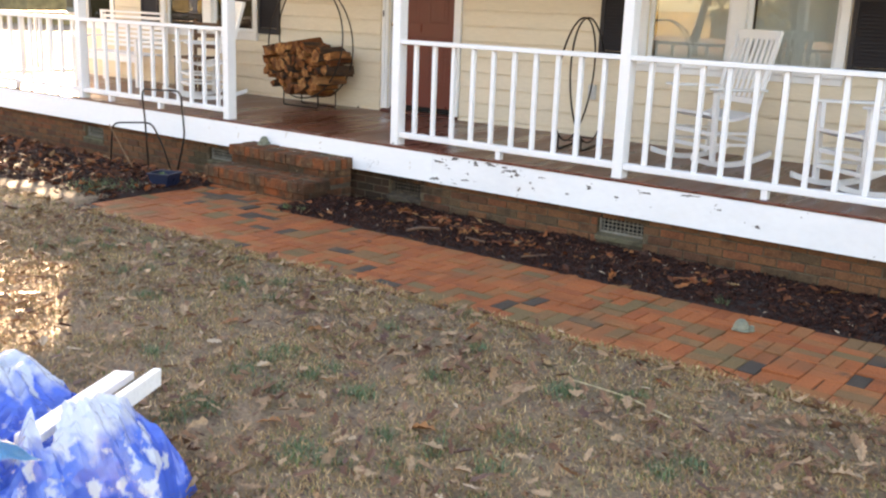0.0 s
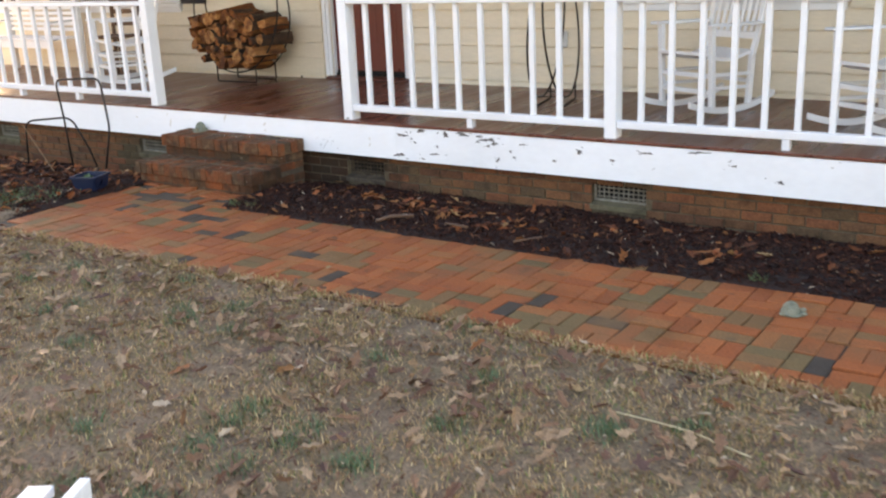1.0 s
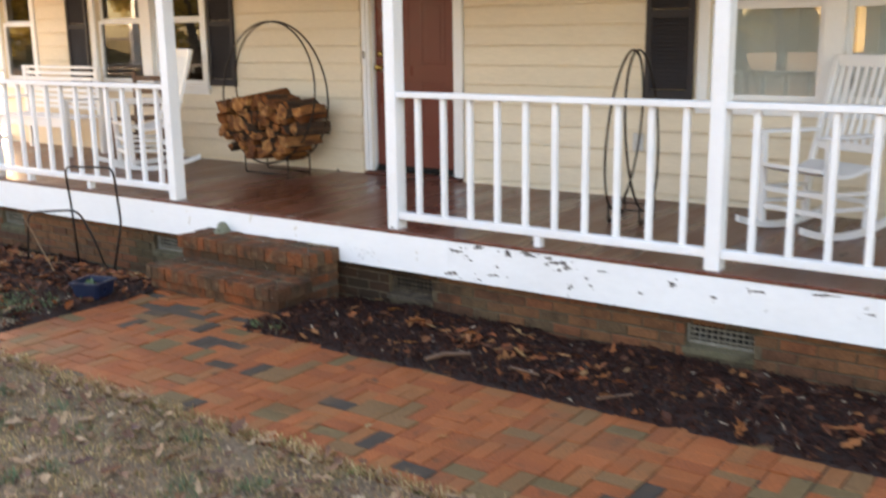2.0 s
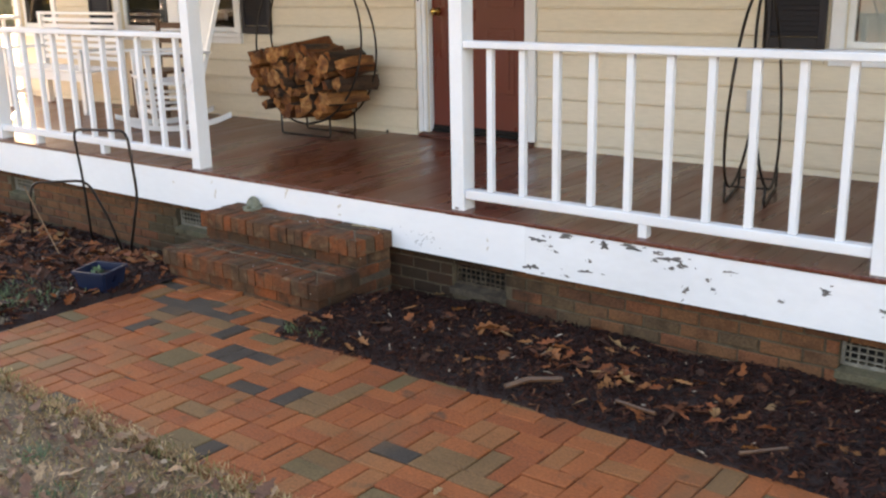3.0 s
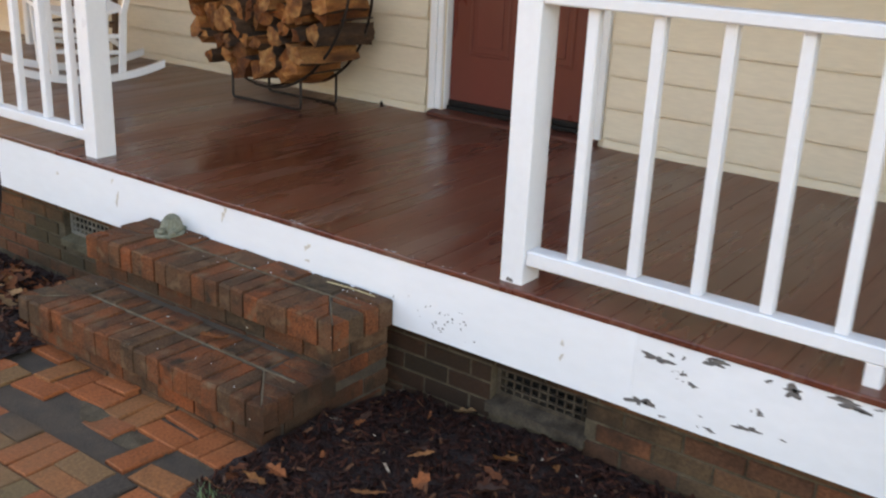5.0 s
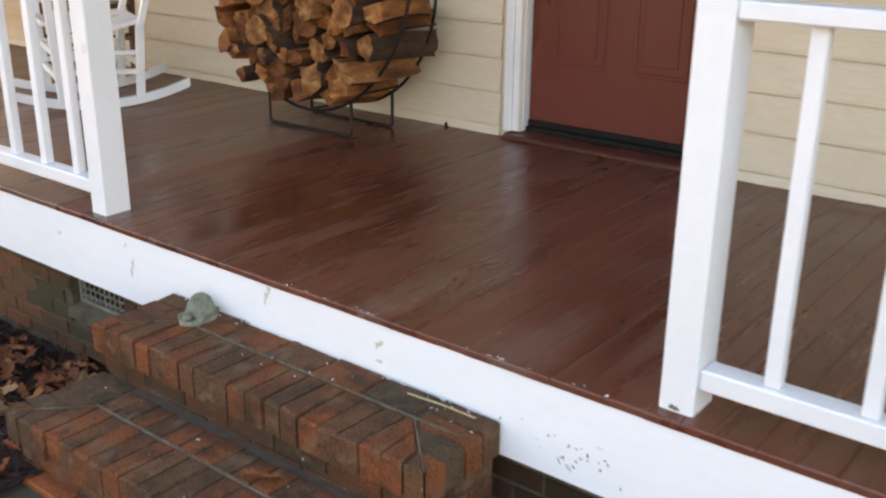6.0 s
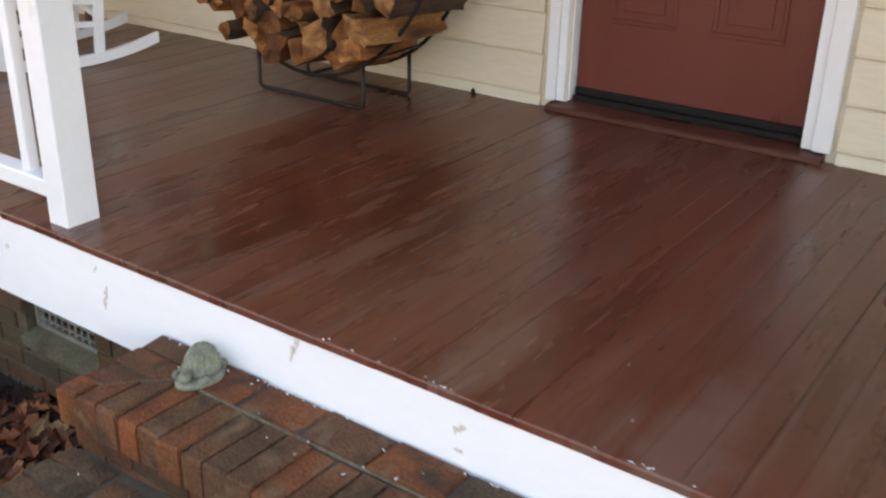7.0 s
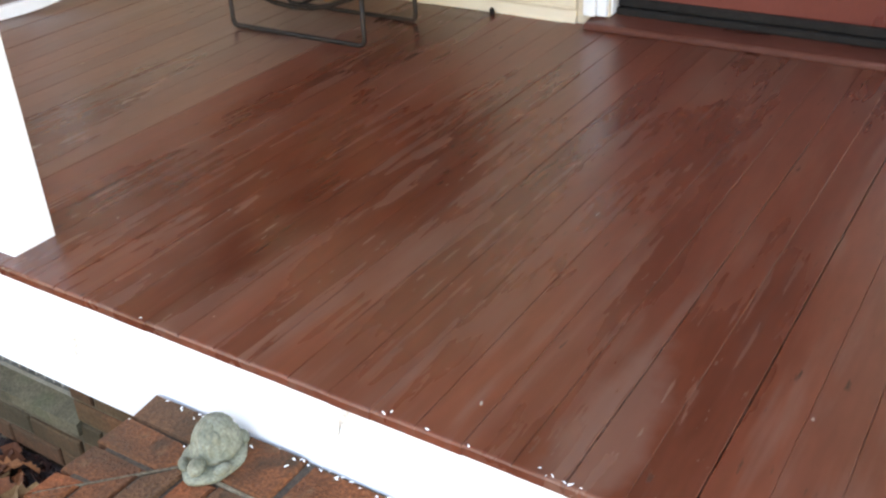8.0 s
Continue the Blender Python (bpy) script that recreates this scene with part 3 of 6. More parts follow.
OPEN = {"window_1": (-13.68, -12.98, 1.37, 2.62), "window_2": (-11.68, -9.84, 1.37, 2.62), "door_1": (-7.503, -6.535, 0.575, 2.66), "window_3": (-4.20, -2.40, 1.37, 2.62), "window_4": (0.2, 1.9, 1.37, 2.62)}
TOP = 2.92
wall_front = thing("wall_front", "cream painted lap-siding wall of the house under the porch", "wall", kind="structure")
bm = B()
spans = sorted(OPEN.values())
xs = [X0] + [v for s in spans for v in s[:2]] + [X1]
for a, b in zip(xs[::2], xs[1::2]):
    box(bm, a, b, WALL_Y, WALL_Y + 0.15, 0.40, 6.2)
for a, b, z0, z1 in spans:
    box(bm, a, b, WALL_Y, WALL_Y + 0.15, 0.40, z0)
    box(bm, a, b, WALL_Y, WALL_Y + 0.15, z1, 6.2)
part("wall_core", bm, SIDING, wall_front)

LAP = 0.166
zb, course = 0.61 - LAP, 0
rows = []
while zb < TOP:
    rows.append(max(zb, 0.555))
    zb += LAP
for k, z in enumerate(rows):
    z1 = min(rows[k + 1] if k + 1 < len(rows) else TOP, TOP) + 0.004
    cuts = [(s[0] - CASE - 0.03, s[1] + CASE + 0.03) for s in spans if s[2] - 0.06 < (z + z1) / 2 < s[3] + CASE]
    x = X0
    for a, b in cuts + [(X1, X1)]:
        if a - x > 0.02:
            bm = B()
            front = WALL_Y - 0.024
            sweep(bm, [(WALL_Y, z), (front + 0.003, z), (front, z + 0.003), (front, z + 0.009), (front + 0.004, z + 0.0105), (front + 0.004, z + 0.0135), (front + 0.0005, z + 0.015), (WALL_Y - 0.005, z1), (WALL_Y, z1)], "x", x, a)
            part("siding_board", bm, SIDING, wall_front)
        x = b

bm = B()
box(bm, X0 - 0.2, X1, 6.55, WALL_Y, 2.93, 2.99)
solid("ceiling", bm, CEIL, "white painted porch ceiling", "ceiling", kind="structure")
bm = B()
box(bm, X0 - 0.2, X1, 6.45, WALL_Y, 2.995, 3.18)
part_roof = solid("porch_roof", bm, ROOF, "dark shingled porch roof with a deep eave", "roof", kind="structure")
bm = B()
box(bm, X0 - 0.31, X1, 6.60, 6.74, 2.70, 2.925)
# unseen end beam, added so its shadow ends the sun patch on the lawn
box(bm, X0 - 0.19, X0 - 0.06, 6.745, 8.88, 2.72, 2.925)
solid("trim_3", bm, WHITE, "white painted porch beam on the posts, with an unseen end beam added to cut sunlight", "beam", kind="structure")
for nm, (a, b, c, d) in {"wall_west": (X0, X0 + 0.15, WALL_Y + 0.152, 17.0), "wall_north": (X0, X1, 17.0, 17.15), "wall_east": (X1 - 0.15, X1, WALL_Y + 0.152, 17.0)}.items():
    bm = B()
    box(bm, a, b, c, d, -0.1, 6.2)
    solid(nm, bm, SIDING, "cream sided outer wall of the house", "wall", kind="structure")
bm = B()
sweep(bm, [(8.5, 6.205), (17.6, 6.205), (13.0, 8.4)], "x", X0 - 0.05, X1 + 0.3)
solid("roof", bm, ROOF, "dark shingled gable roof", "roof", kind="structure")
# shallow box; the room's gloom is put into its dark colour
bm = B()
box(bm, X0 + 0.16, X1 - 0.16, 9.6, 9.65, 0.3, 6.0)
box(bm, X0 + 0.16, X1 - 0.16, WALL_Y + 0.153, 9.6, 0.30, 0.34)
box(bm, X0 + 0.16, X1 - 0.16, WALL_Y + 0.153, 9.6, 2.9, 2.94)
solid("wall_inner", bm, ROOM_STAND_IN, "dark-coloured shallow box standing in for the unlit room behind the windows", "room", kind="structure")


# ---- posts and railings ----
POST_X = {"z": -10.83, "a": -8.113, "b": -5.752, "c": -3.432, "d": -1.10, "e": 1.2}


def post(x, y=6.915, w=0.088, d=0.112, mark=False):
    bm = B()
    z0 = deck_z(y + d / 2)
    box(bm, x, x + w, y, y + d, z0 - 0.004, 2.93 if y > 6.8 else 2.70, 0.004)
    ob = solid("porch_post", bm, WHITE, "square white painted wooden porch post standing on the deck", "post", "porch posts", "structure")
    return ob


posts = {k: post(x) for k, x in POST_X.items()}
post(-13.65)
part("bare_patch", blotch(POST_X["b"] + 0.04, 0.556, 0.012, 0.010, 6.9142, low=0.547, top=0.575), BARE, posts["b"], "chip of bare wood at the foot")


def railing(x0, x1, first, step, count, feet, y=6.945):
    """A rail between two posts; first and step place the balusters."""
    rail = thing("porch_railing", "white painted wooden railing with square balusters between porch posts", "railing", (x0, y, deck_z(y)), 0, "porch railings", "structure")
    n = x1 - x0
    bm = B()
    box(bm, 0.001, n - 0.001, -0.026, 0.056, 0.919, 0.958, 0.005)
    part("top_rail", bm, WHITE, rail)
    bm = B()
    box(bm, 0.001, n - 0.001, -0.018, 0.052, 0.068, 0.121, 0.005)
    part("bottom_rail", bm, WHITE, rail)
    for f in feet:
        bm = B()
        box(bm, f - x0 - 0.024, f - x0 + 0.024, -0.015, 0.045, -0.002, 0.0675, 0.003)
        part("foot_block", bm, WHITE, rail)
    bm = B()
    box(bm, -0.0185, 0.0185, -0.0185, 0.0185, 0.1215, 0.9185, 0.003)
    me = mesh_of("baluster", bm, WHITE)
    for k in range(count):
        shared("baluster", me, rail, pose(first + k * step - x0, 0.018, 0, 0, 0, rng.uniform(-2, 2)))
    return rail


W = 0.088
railing(POST_X["z"] + W, POST_X["a"], -10.51, 0.2265, 11, [-10.2, -9.25])
railing(POST_X["b"] + W, POST_X["c"], -5.501, 0.2131, 10, [-4.545])
railing(POST_X["c"] + W, POST_X["d"], -3.178, 0.2075, 10, [-2.20])
railing(POST_X["d"] + W, POST_X["e"], -0.82, 0.2055, 10, [0.0])
railing(-13.65 + W, POST_X["z"], -13.35, 0.2385, 11, [-12.3])
side = railing(-13.6, -11.81, -13.4, 0.2, 8, [-12.7])
side.matrix_basis = pose(-13.60, 7.03, deck_z(7.0), 0, 0, 90)

# weathered box hung on the far post
hung = thing("hanging_box", "small weathered grey-green box hung on a porch post", "box")
bm = B()
box(bm, -11.02, -10.835, 6.93, 7.02, 1.56, 1.86, 0.01)
part("case", bm, GREY_BOX, hung)
bm = B()
sweep(bm, [(6.90, 1.861), (7.05, 1.861), (6.975, 1.93)], "x", -11.05, -10.835)
part("lid", bm, GREY_BOX, hung)
bm = B()
box(bm, -10.99, -10.87, 6.922, 6.9295, 1.62, 1.80)
part("panel", bm, CONCRETE, hung, "pale front panel")


# ---- door ----
def build_door():
    x0, x1, z0, z1 = OPEN["door_1"]
    door = thing("door_1", "closed maroon panelled front door with brass knob and black sweep", "door", kind="structure")
    y = WALL_Y + 0.055
    bm = B()
    box(bm, x0 + 0.012, x1 - 0.012, y, y + 0.045, 0.628, z1 - 0.012, 0.003)
    slab = part("door_slab", bm, DOOR, door)
    mid = (x0 + x1) / 2
    for cx in (mid - 0.205, mid + 0.205):
        for a, b in ((0.93, 1.45), (1.60, 2.18), (2.29, 2.52)):
            bm = B()
            w = 0.135
            sec = 0.018
            for u0, u1, v0, v1 in ((cx - w, cx + w, a, a + sec), (cx - w, cx + w, b - sec, b), (cx - w, cx - w + sec, a + sec, b - sec), (cx + w - sec, cx + w, a + sec, b - sec)):
                box(bm, u0, u1, y - 0.006, y - 0.0005, v0, v1, 0.0025)
            box(bm, cx - w + 0.05, cx + w - 0.05, y - 0.005, y - 0.0005, a + 0.05, b - 0.05, 0.003)
            part("raised_panel", bm, DOOR, slab)
    bm = B()
    box(bm, x0 + 0.014, x1 - 0.014, y - 0.014, y - 0.0005, 0.625, 0.656, 0.004)
    part("door_sweep", bm, BLACK, door, "black rubber door sweep")
    bm = B()
    sweep(bm, [(8.828, 0.5645), (8.824, 0.570), (8.824, 0.580), (8.830, 0.587), (8.842, 0.590), (WALL_Y + 0.03, 0.599), (y + 0.05, 0.599), (y + 0.05, 0.5625)], "x", x0 - 0.060, x1 + 0.075)
    part("threshold", bm, SILL, door, "brown painted wooden threshold")
    bm = B()
    box(bm, x0 + 0.013, x1 - 0.013, y - 0.03, y + 0.05, 0.5995, 0.624, 0.004)
    part("sill_plate", bm, BLACK, door, "dark metal sill")
    bm = B()
    bmesh.ops.create_uvsphere(bm, u_segments=16, v_segments=10, radius=0.030, matrix=pose(x0 + 0.075, y - 0.055, 1.575))
    bmesh.ops.create_cone(bm, cap_ends=True, segments=16, radius1=0.032, radius2=0.014, depth=0.03, matrix=pose(x0 + 0.075, y - 0.0155, 1.575, 90))
    part("door_knob", bm, BRASS, door, "round brass knob", True)
    bm = B()
    bmesh.ops.create_cone(bm, cap_ends=True, segments=16, radius1=0.030, radius2=0.024, depth=0.022, matrix=pose(x0 + 0.075, y - 0.0115, 1.70, 90))
    part("deadbolt", bm, BRASS, door, "brass deadbolt", True)
    # casing and storm-door jamb
    cas = thing("trim_4", "white painted casing round the front door", "door casing", kind="structure")
    for a, b, ya, yb in ((x0 - 0.084, x0 - 0.040, WALL_Y - 0.032, WALL_Y), (x1 + 0.030, x1 + 0.095, WALL_Y - 0.032, WALL_Y), (x0 - 0.039, x0 - 0.004, WALL_Y - 0.018, WALL_Y + 0.054), (x0 - 0.004, x0 + 0.006, WALL_Y + 0.01, WALL_Y + 0.1), (x1 - 0.011, x1 + 0.0295, WALL_Y - 0.018, WALL_Y + 0.1)):
        bm = B()
        box(bm, a, b, ya, yb, 0.600, 2.70, 0.003)
        part("jamb", bm, WHITE, cas)
    bm = B()
    box(bm, x0 - 0.107, x1 + 0.095, WALL_Y - 0.034, WALL_Y, 2.701, 2.80, 0.003)
    part("head_casing", bm, WHITE, cas)
    bm = B()
    box(bm, x0 - 0.068, x0 - 0.050, WALL_Y - 0.043, WALL_Y - 0.0325, 1.66, 1.73, 0.003)
    part("latch_plate", bm, IRON, cas, "small dark latch plate")


build_door()


# ---- windows and shutters ----
def build_window(name, panes, blinds):
    x0, x1, z0, z1 = OPEN[name]
    win = thing(name, "white double-hung window with %s behind the glass" % ("closed white blinds" if blinds else "a dark-coloured box as room"), "window", kind="structure")
    for a, b, c, d in ((x0 - CASE, x0 - 0.001, z0, z1), (x1 + 0.001, x1 + CASE, z0, z1), (x0 - CASE, x1 + CASE, z1 + 0.001, z1 + 0.1)):
        bm = B()
        box(bm, a, b, WALL_Y - 0.030, WALL_Y + 0.02, c, d, 0.003)
        part("casing", bm, WHITE, win)
    bm = B()
    box(bm, x0 - CASE - 0.02, x1 + CASE + 0.02, WALL_Y - 0.055, WALL_Y + 0.08, z0 - 0.045, z0 - 0.001, 0.004)
    part("window_sill", bm, WHITE, win)
    bm = B()
    box(bm, x0 - CASE, x1 + CASE, WALL_Y - 0.028, WALL_Y + 0.01, z0 - 0.105, z0 - 0.046, 0.003)
    part("apron", bm, WHITE, win)
    n = len(panes)
    for a, b in panes:
        fr = B()
        s = 0.042
        zm = (z0 + z1) / 2 + 0.08
        for lo, hi, yy in ((z0, zm, WALL_Y + 0.03), (zm - 0.02, z1, WALL_Y + 0.062)):
            for p in ((a, a + s, lo, hi), (b - s, b, lo, hi), (a + s, b - s, lo, lo + s), (a + s, b - s, hi - s, hi)):
                box(fr, p[0], p[1], yy, yy + 0.03, p[2], p[3], 0.002)
        sash = part("window_frame", fr, WHITE, win)
        for lo, hi, yy in ((z0 + s, zm - s, WALL_Y + 0.042), (zm - 0.02 + s, z1 - s, WALL_Y + 0.074)):
            g = B()
            box(g, a + s, b - s, yy, yy + 0.005, lo, hi)
            pane = part("pane", g, GLASS, win)
            pane.visible_shadow = False
        if blinds:
            k = 0
            z = z0 + 0.03
            sl = B()
            box(sl, a + s, b - s, -0.012, 0.012, -0.0008, 0.0008)
            me = mesh_of("blind_slat", sl, BLIND)
            while z < z1 - 0.03:
                shared("blind_slat", me, win, pose(0, WALL_Y + 0.115, z, 70))
                z += 0.0225
    for (a, b), (c, d) in zip(panes, panes[1:]):
        bm = B()
        box(bm, b + 0.0005, c - 0.0005, WALL_Y - 0.026, WALL_Y + 0.1, z0, z1, 0.003)
        part("mullion", bm, WHITE, win)


build_window("window_1", [(-13.68, -12.98)], False)
build_window("window_2", [(-11.68, -10.85), (-10.67, -9.84)], False)
build_window("window_3", [(-4.20, -3.375), (-3.225, -2.40)], True)
build_window("window_4", [(0.2, 1.0), (1.1, 1.9)], True)


def build_shutter(x0, x1, z0=1.365, z1=2.66):
    sh = thing("shutter", "black louvred window shutter fixed flat on cream siding", "shutter", group="window shutters")
    y0, y1 = WALL_Y - 0.05, WALL_Y - 0.0215
    s = 0.045
    zm = (z0 + z1) / 2
    for p in ((x0, x0 + s, z0, z1), (x1 - s, x1, z0, z1), (x0 + s, x1 - s, z0, z0 + 0.07), (x0 + s, x1 - s, z1 - 0.05, z1), (x0 + s, x1 - s, zm - 0.03, zm + 0.03)):
        bm = B()
        box(bm, p[0], p[1], y0, y1, p[2], p[3], 0.003)
        part("stile", bm, SHUTTER, sh)
    bm = B()
    sweep(bm, [(y0 + 0.006, -0.012), (y1 - 0.004, 0.020), (y1 - 0.001, 0.020), (y0 + 0.010, -0.014)], "x", x0 + s, x1 - s)
    me = mesh_of("louvre", bm, SHUTTER)
    z = z0 + 0.09
    while z < z1 - 0.07:
        if abs(z - zm) > 0.045:
            shared("louvre", me, sh, pose(0, 0, z))
        z += 0.032


for a, b in ((-9.715, -9.315), (-12.20, -11.80), (-4.70, -4.31), (-2.29, -1.90)):
    build_shutter(a, b)

bm = B()
box(bm, -4.785, -4.70, WALL_Y - 0.045, WALL_Y - 0.016, 0.945, 1.09, 0.006)
outlet = thing("wall_outlet", "grey weatherproof outlet cover on cream siding", "outlet")
part("cover", bm, OUTLET, outlet)
bm = B()
box(bm, -4.77, -4.715, WALL_Y - 0.052, WALL_Y - 0.0455, 0.98, 1.075, 0.004)
part("flap", bm, OUTLET, outlet)


# ---- rocking chairs ----
def rocking_chair():
    """Faces -y, stands at its own origin."""
    ch = thing("rocking_chair", "white painted wooden porch rocking chair with a slatted back", "rocking chair", group="rocking chairs")

    def rocker(x):
        bm = B()
        R, n = 1.25, 14
        ring = []
        for k in range(n + 1):
            a = -0.36 + 0.73 * k / n
            y, z = R * math.sin(a), R * (1 - math.cos(a))
            ring.append([bm.verts.new((x + sx * 0.016, y, z + dz)) for sx, dz in ((-1, 0), (1, 0), (1, 0.045), (-1, 0.045))])
        for p, q in zip(ring, ring[1:]):
            for k in range(4):
                bm.faces.new((p[k], p[(k + 1) % 4], q[(k + 1) % 4], q[k]))
        bm.faces.new(ring[0][::-1]), bm.faces.new(ring[-1])
        return bm

    for sx in (-1, 1):
        part("rocker", rocker(sx * 0.265), WHITE, ch)
        bm = B()
        beam(bm, (sx * 0.265, -0.21, 0.05), (sx * 0.265, -0.235, 0.655), 0.042, 0.042)
        part("leg", bm, WHITE, ch)
        bm = B()
        beam(bm, (sx * 0.25, 0.19, 0.045), (sx * 0.25, 0.215, 0.42), 0.042, 0.042)
        beam(bm, (sx * 0.25, 0.213, 0.40), (sx * 0.25, 0.43, 1.15), 0.042, 0.034)
        part("back_post", bm, WHITE, ch)
        bm = B()
        beam(bm, (sx * 0.285, -0.30, 0.668), (sx * 0.272, 0.30, 0.652), 0.085, 0.022, 0.006)
        part("arm", bm, WHITE, ch)
        for z in (0.20, 0.30):
            bm = B()
            beam(bm, (sx * 0.26, -0.21, z), (sx * 0.25, 0.20, z - 0.02), 0.022, 0.026)
            part("side_stretcher", bm, WHITE, ch)
    bm = B()
    n = 8
    top = []
    for k in range(n + 1):
        y = -0.27 + 0.50 * k / n
        z = 0.455 - 0.05 * math.sin(math.pi * min(1, k / n * 1.05)) + 0.012 * (1 - k / n)
        top.append((y, z))
    sweep(bm, top + [(y, z - 0.024) for y, z in top[::-1]], "x", -0.245, 0.245)
    part("seat", bm, WHITE, ch)
    for z in (0.17, 0.29):
        bm = B()
        beam(bm, (-0.26, -0.215, z), (0.26, -0.215, z), 0.026, 0.034)
        part("front_stretcher", bm, WHITE, ch)
    bm = B()
    beam(bm, (-0.25, 0.20, 0.22), (0.25, 0.20, 0.22), 0.026, 0.03)
    part("back_stretcher", bm, WHITE, ch)
    for z, h in ((1.115, 0.085), (0.555, 0.055)):
        y = 0.213 + 0.217 * (z - 0.40) / 0.75
        bm = B()
        beam(bm, (-0.24, y, z), (0.24, y, z), 0.024, h, 0.006)
        part("crest_rail" if z > 1 else "back_rail", bm, WHITE, ch)
    for k in range(7):
        x = -0.183 + 0.061 * k
        bm = B()
        beam(bm, (x, 0.256, 0.545), (x, 0.416, 1.095), 0.034, 0.013, 0.002)
        part("back_slat", bm, WHITE, ch)
    return ch


chair = rocking_chair()
chair.matrix_basis = pose(-3.18, 8.25, deck_z(8.25), 0, 0, -25)
copy_thing(chair, pose(-1.77, 7.81, deck_z(7.8), 0, 0, -34))
copy_thing(chair, pose(-9.90, 8.11, deck_z(8.11), 0, 0, -23) @ Matrix.Diagonal((1.04, 1.04, 1.04, 1)))


# ---- bench and brown chair by the far windows ----
def porch_bench():
    b = thing("porch_bench", "white slatted wooden porch bench under the far window", "bench", (-12.1, 8.42, deck_z(8.4)))
    for x in (-0.72, 0.72):
        for y in (-0.24, 0.22):
            bm = B()
            box(bm, x - 0.03, x + 0.03, y - 0.03, y + 0.03, 0, 0.62 if y < 0 else 0.97, 0.004)
            part("leg", bm, WHITE, b)
        bm = B()
        box(bm, x - 0.045, x + 0.045, -0.29, 0.19, 0.621, 0.648, 0.004)
        part("arm", bm, WHITE, b)
    for k in range(6):
        bm = B()
        box(bm, -0.75, 0.75, -0.27 + 0.08 * k, -0.205 + 0.08 * k, 0.42, 0.441, 0.003)
        part("seat_slat", bm, WHITE, b)
    for k in range(7):
        z = 0.50 + 0.066 * k
        bm = B()
        box(bm, -0.69, 0.69, 0.205, 0.225, z, z + 0.042, 0.003)
        part("back_slat", bm, WHITE, b)
    bm = B()
    box(bm, -0.76, 0.76, 0.19, 0.25, 0.971, 1.0, 0.004)
    part("top_rail", bm, WHITE, b)
    bm = B()
    box(bm, -0.69, 0.69, -0.26, -0.235, 0.33, 0.415, 0.003)
    part("apron", bm, WHITE, b)


porch_bench()


def plain_chair():
    c = thing("wooden_chair", "brown wooden ladder-back chair beside the white rocker", "chair", (-10.42, 8.42, deck_z(8.4)), 12)
    for x in (-0.19, 0.19):
        bm = B()
        beam(bm, (x, -0.18, 0), (x, -0.18, 0.45), 0.036, 0.036)
        part("leg", bm, BROWN_WOOD, c)
        bm = B()
        beam(bm, (x, 0.18, 0), (x, 0.22, 0.95), 0.036, 0.036)
        part("back_post", bm, BROWN_WOOD, c)
        for z in (0.16, 0.28):
            bm = B()
            beam(bm, (x, -0.18, z), (x, 0.185, z), 0.02, 0.02)
            part("rung", bm, BROWN_WOOD, c)
    for z in (0.14, 0.25):
        for y in (-0.18, 0.185):
            bm = B()
            beam(bm, (-0.19, y, z), (0.19, y, z), 0.02, 0.02)
            part("rung", bm, BROWN_WOOD, c)
    bm = B()
    box(bm, -0.215, 0.215, -0.21, 0.20, 0.451, 0.478, 0.006)
    part("seat", bm, BROWN_WOOD, c)
    for z in (0.60, 0.74, 0.88):
        y = 0.18 + 0.04 * z / 0.95
        bm = B()
        beam(bm, (-0.175, y, z), (0.175, y, z), 0.014, 0.055)
        part("ladder_slat", bm, BROWN_WOOD, c)


plain_chair()


# ---- log racks ----
def hoop_rack(rx, rz, rz_top, gap, foot_w, name, label, bars=(200, 235, 270, 305, 340), skew=0.0):
    """A round log rack: two rings on two bent feet. Rings in the local xz plane, floor at z = 0."""
    r = thing(name, label, "log rack")
    cz = rz_top - rz
    for y in (-gap / 2, gap / 2):
        bm = B()
        tube(bm, [(rx * math.cos(a), y * (1 - 0.42 * (1 + math.sin(a))), cz + rz * math.sin(a)) for a in [2 * math.pi * k / 48 for k in range(48)]], 0.0085, 8, True)
        part("ring", bm, IRON, r, smooth=True, at=pose(0, 0, 0, 0, 0, skew if y > 0 else 0))
    for y in (-gap / 2, gap / 2):
        bm = B()
        zz = cz - rz * math.sqrt(max(0.01, 1 - (foot_w / rx) ** 2))
        tube(bm, rounded([(-foot_w, y, zz), (-foot_w, y, 0.008), (foot_w, y, 0.008), (foot_w, y, zz)], 0.025), 0.0085, 8)
        part("foot", bm, IRON, r, smooth=True)
    for a in bars:
        bm = B()
        p = (rx * math.cos(radians(a)), cz + rz * math.sin(radians(a)))
        tube(bm, [(p[0], -gap / 2 * 0.9, p[1]), (p[0], gap / 2 * 0.9, p[1])], 0.006, 6)
        part("cross_bar", bm, IRON, r, smooth=True)
    return r


RACK = (-8.42, 8.51, deck_z(8.5))
rack = hoop_rack(0.62, 0.675, 1.455, 0.30, 0.29, "firewood_rack", "round black iron firewood rack holding split logs beside the door")
rack.matrix_basis = pose(*RACK)


